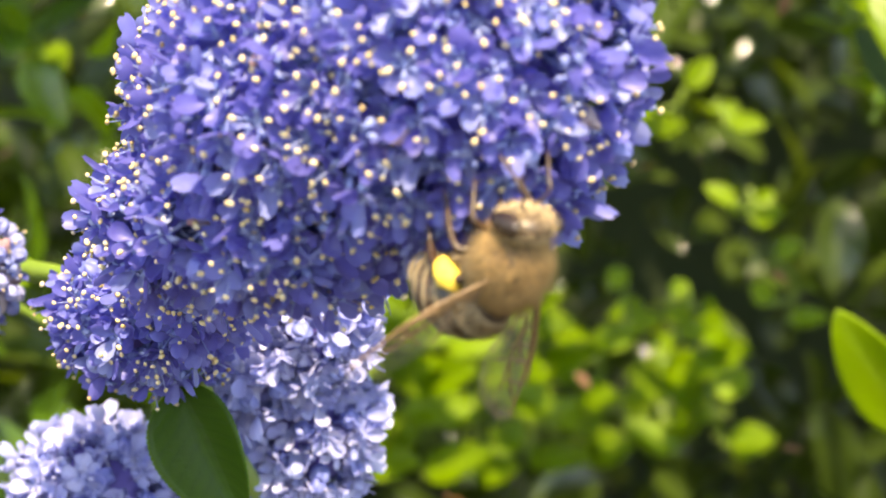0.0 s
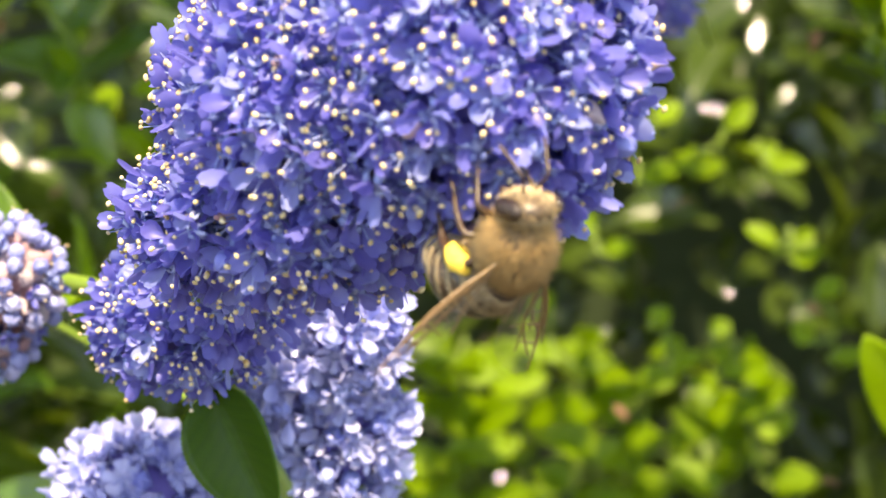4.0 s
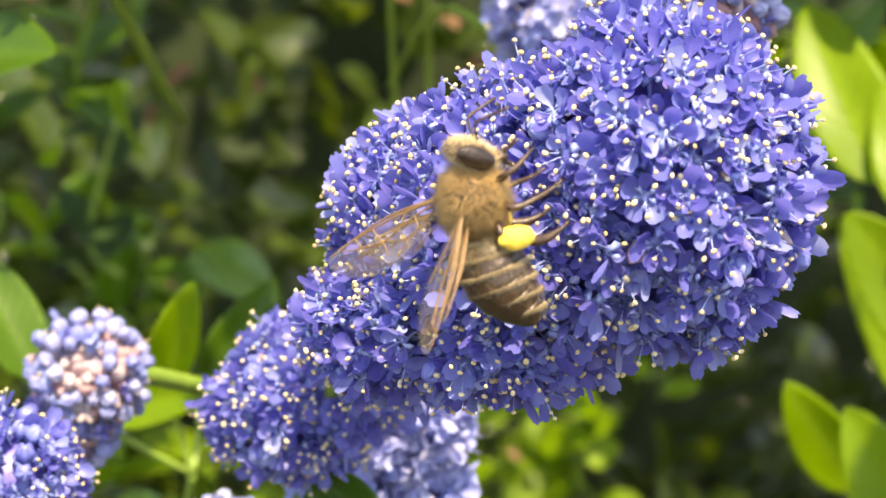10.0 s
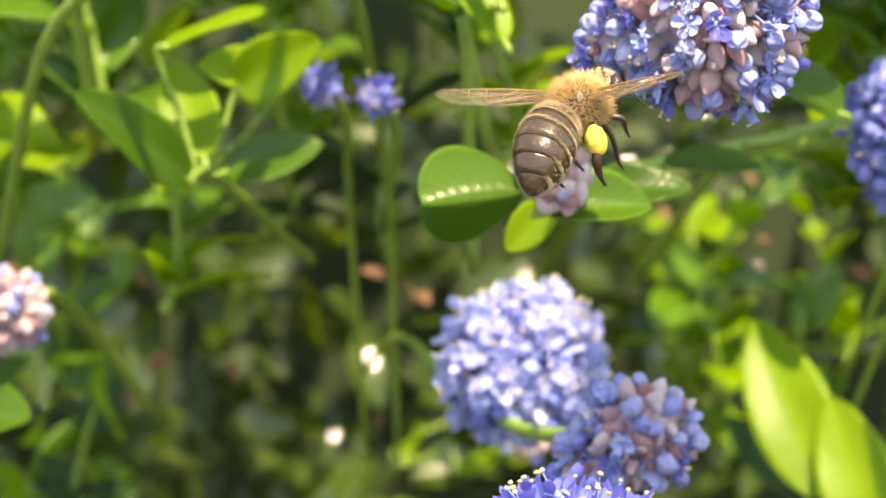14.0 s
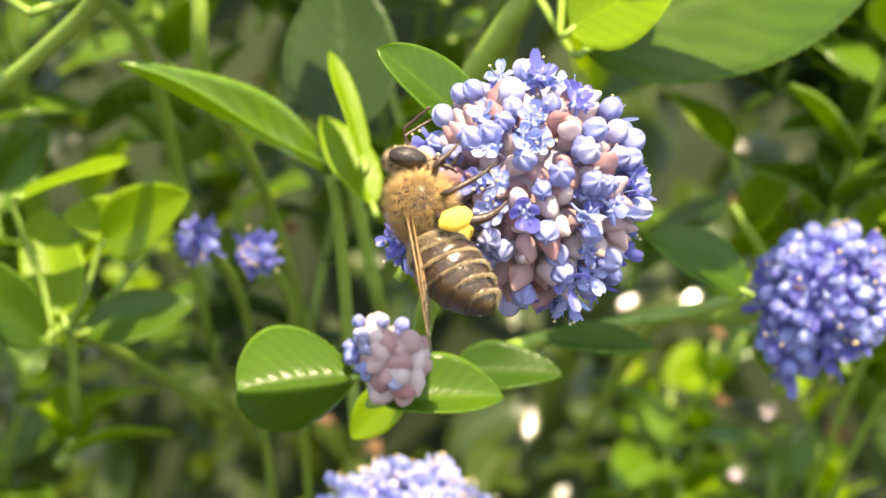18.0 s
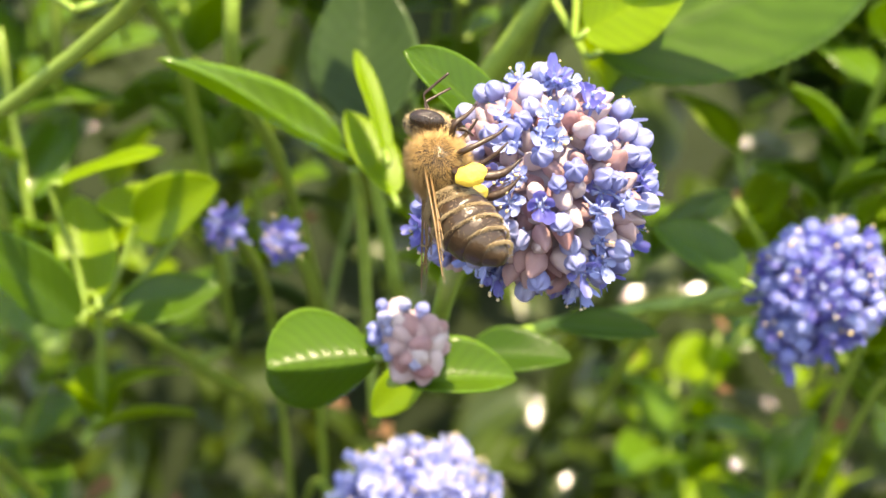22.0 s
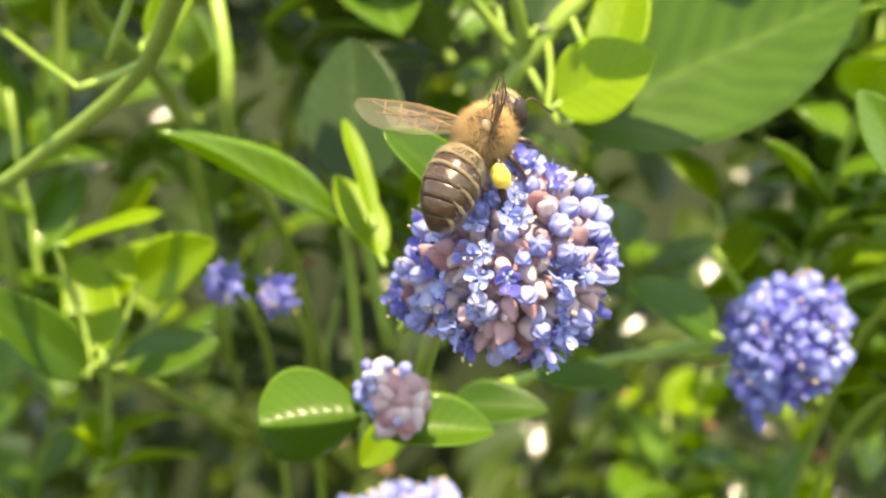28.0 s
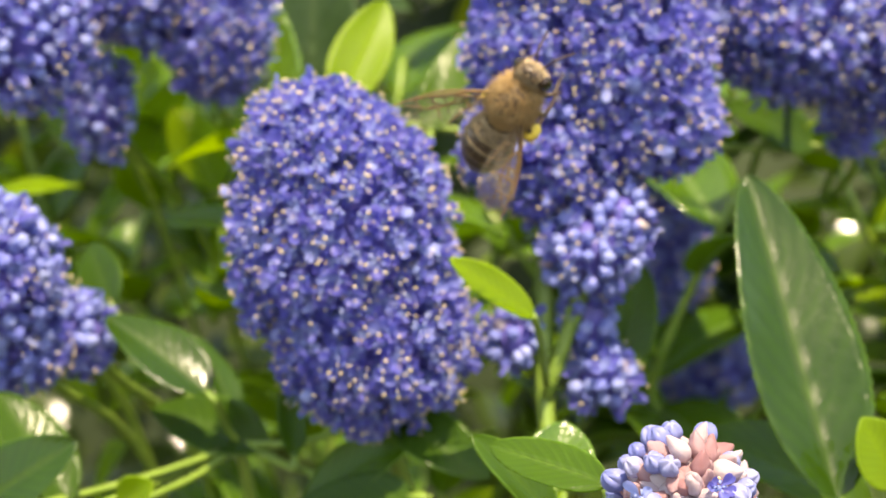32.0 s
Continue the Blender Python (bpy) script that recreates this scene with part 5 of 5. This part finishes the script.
def shrub():
    clear = lambda p: -45 < p[0] < 95
    foliage("foliage_middle", "mid green shrub leaves in dappled shade", 1100, (-160, 90, -190), (160, 190, 140), (13, 24), LEAF_GLOSSY, 70, lambda p: (p[2] < -145 or p[1] > 125 - 0.39 * p[2]) and not (clear(p) and (p[2] < -20 or p[1] < 165)))
    bulge = lambda p: 1 + 0.25 * noise.noise(Vector(p) * 0.012)
    dome = lambda p: (p[0] / 420) ** 2 + ((p[1] - 340) / 190) ** 2 + (max(0.0, p[2]) / 300) ** 2 < bulge(p)
    # leaves above z 130 are an added canopy, out of view, that blocks the sun
    foliage("foliage_deep", "dark leaves deep in the shrub and an added unseen canopy shading them", 8200, (-430, 210, -500), (430, 520, 310), (18, 34), LEAF_DEEP_SHADED, 72, lambda p: dome(p) and not (-75 < p[0] < 130 and p[1] < 400 and not (p[2] > 130 and p[0] < 10)) and (p[1] > 260 or p[2] > 130))
    foliage("foliage_low", "low leaves of the shrub", 5600, (-300, -20, -480), (300, 450, -150), (18, 30), LEAF_DEEP_SHADED, 74, lambda p: (p[0] / 320) ** 2 + ((p[1] - 230) / 230) ** 2 < bulge(p) and not (-75 < p[0] < 130 and p[2] > -330 and p[1] < 400))
    foliage("foliage_skirt", "lowest leaves of the shrub down to the soil", 4600, (-360, -20, -945), (360, 540, -440), (26, 44), LEAF_DEEP_SHADED, 76, lambda p: (p[0] / 350) ** 2 + ((p[1] - 260) / 260) ** 2 < bulge(p))
    foliage("foliage_dry", "withered brown leaves caught in the shrub", 70, (-120, 120, -200), (150, 200, 20), (3.5, 6), LEAF_DRY, 75)


# ---------------------------------------------------------------- wing poses in the bee's space
def wing_turn(side, root, hind, sweep, lift, flat=False):
    """sweep: degrees out from the body's line; lift: degrees up; flat: not rolled about its length."""
    out = sweep + (8 if hind else 0)
    twist = 0.0 if flat else max(0.0, 72 - 1.6 * sweep)
    return Matrix.Translation(root) @ Matrix.Rotation(radians(-side * out), 4, "Z") @ Matrix.Rotation(radians(lift), 4, "Y") @ Matrix.Rotation(radians(-side * twist), 4, "X")


# seconds, then sweep and lift of the wings at +y (the bee's own left) and at -y
WINGS = [(0.0, 57, 4, 2, 12), (1.0, 57, 10, 2, 13), (2.0, 64, 13, 4, 10), (4.5, 54, 10, 8, 0), (5.0, 51, 10, 9, -2), (5.5, 38, 18, 28, 6), (6.0, 24, 28, 48, 10), (6.5, 36, 30, 40, 18), (7.0, 44, 42, 51, 26), (7.5, 46, 36, 24, 14), (8.0, 48, 42, 20, 16),
         (9.0, 50, 50, 32, 26), (11.5, 48, 40, 24, 20), (12.0, 74, 16, 14, 6), (12.5, 60, 20, 40, 25)]
BACK, SPREAD = (26, 44, 26, 44), (78, 8, 78, 8)
WINGS += [(12.7 + 0.1 * k, *(SPREAD if k % 2 == 0 or k == 13 else BACK)) for k in range(13)]
WINGS += [(14.0 + 0.1 * k, *(BACK if k in (1, 3, 5, 6) else SPREAD)) for k in range(8)]
WINGS += [(15.0, 26, 10, 10, 8), (15.5, 14, 6, 12, 6), (18.0, 14, 6, 12, 6), (19.0, 40, 12, 16, 6), (20.0, 14, 8, 12, 6), (21.4, 14, 8, 12, 6), (22.0, 44, 14, 12, 6), (22.5, 45, 15, 40, 15), (23.0, 22, 14, 22, 14), (23.5, 35, 26, 35, 26), (24.0, 66, 12, 51, 56), (25.0, 33, 10, 42, 42), (27.5, 60, 14, 50, 40), (28.0, 78, 14, 75, 52)]
WINGS += [(28.2 + 0.1 * k, *(BACK if k % 2 else SPREAD)) for k in range(15)]
WINGS += [(29.8, 45, 12, 50, 25), (30.4, 30, 8, 32, 8), (31.0, 50, 20, 10, 5), (31.6, 30, 8, 20, 8), (31.8, 40, 8, 20, 8), (32.0, 45, 10, 24, 10)]


# seconds, then how far the abdomen bends down and towards the bee's right, in degrees
BENDS = [(0.0, 42, -18), (4.5, 44, -18), (5.2, 44, -12), (6.0, 38, 0), (7.0, 26, 0), (8.0, 10, 14), (11.5, 10, 14), (12.5, 12, 0), (14.5, 14, 0), (15.5, 6, 8), (22.0, 6, 8), (23.0, 4, 0), (28.0, 6, 0), (32.0, 6, 0)]
WAIST = Vector((-2.4 * MM, 0, -0.3 * MM))


def bent(share, down, right):
    """The turn of an abdomen ring about the waist."""
    return Matrix.Translation(WAIST) @ Matrix.Rotation(radians(right * share), 4, "Z") @ Matrix.Rotation(radians(-down * share), 4, "Y") @ Matrix.Translation(-WAIST)


def motions():
    walk(BEE_THING, BEE)
    for k, ring in enumerate(BEE_RINGS):
        walk(ring, [(t, bent(0.82 + 0.05 * k, down, right)) for t, down, right in BENDS])
    for wing, side, root, hind in BEE_WINGS:
        walk(wing, [(t, wing_turn(side, root, hind, *(v[:2] if side > 0 else v[2:]), t < 7.2 or 15.2 < t < 22.2)) for t, *v in WINGS])


ground()
backdrop()
woody_base()
BEE_THING, BEE_WINGS, BEE_RINGS = build_bee()
flowers()
shoots()
twigs()
shrub()
motions()
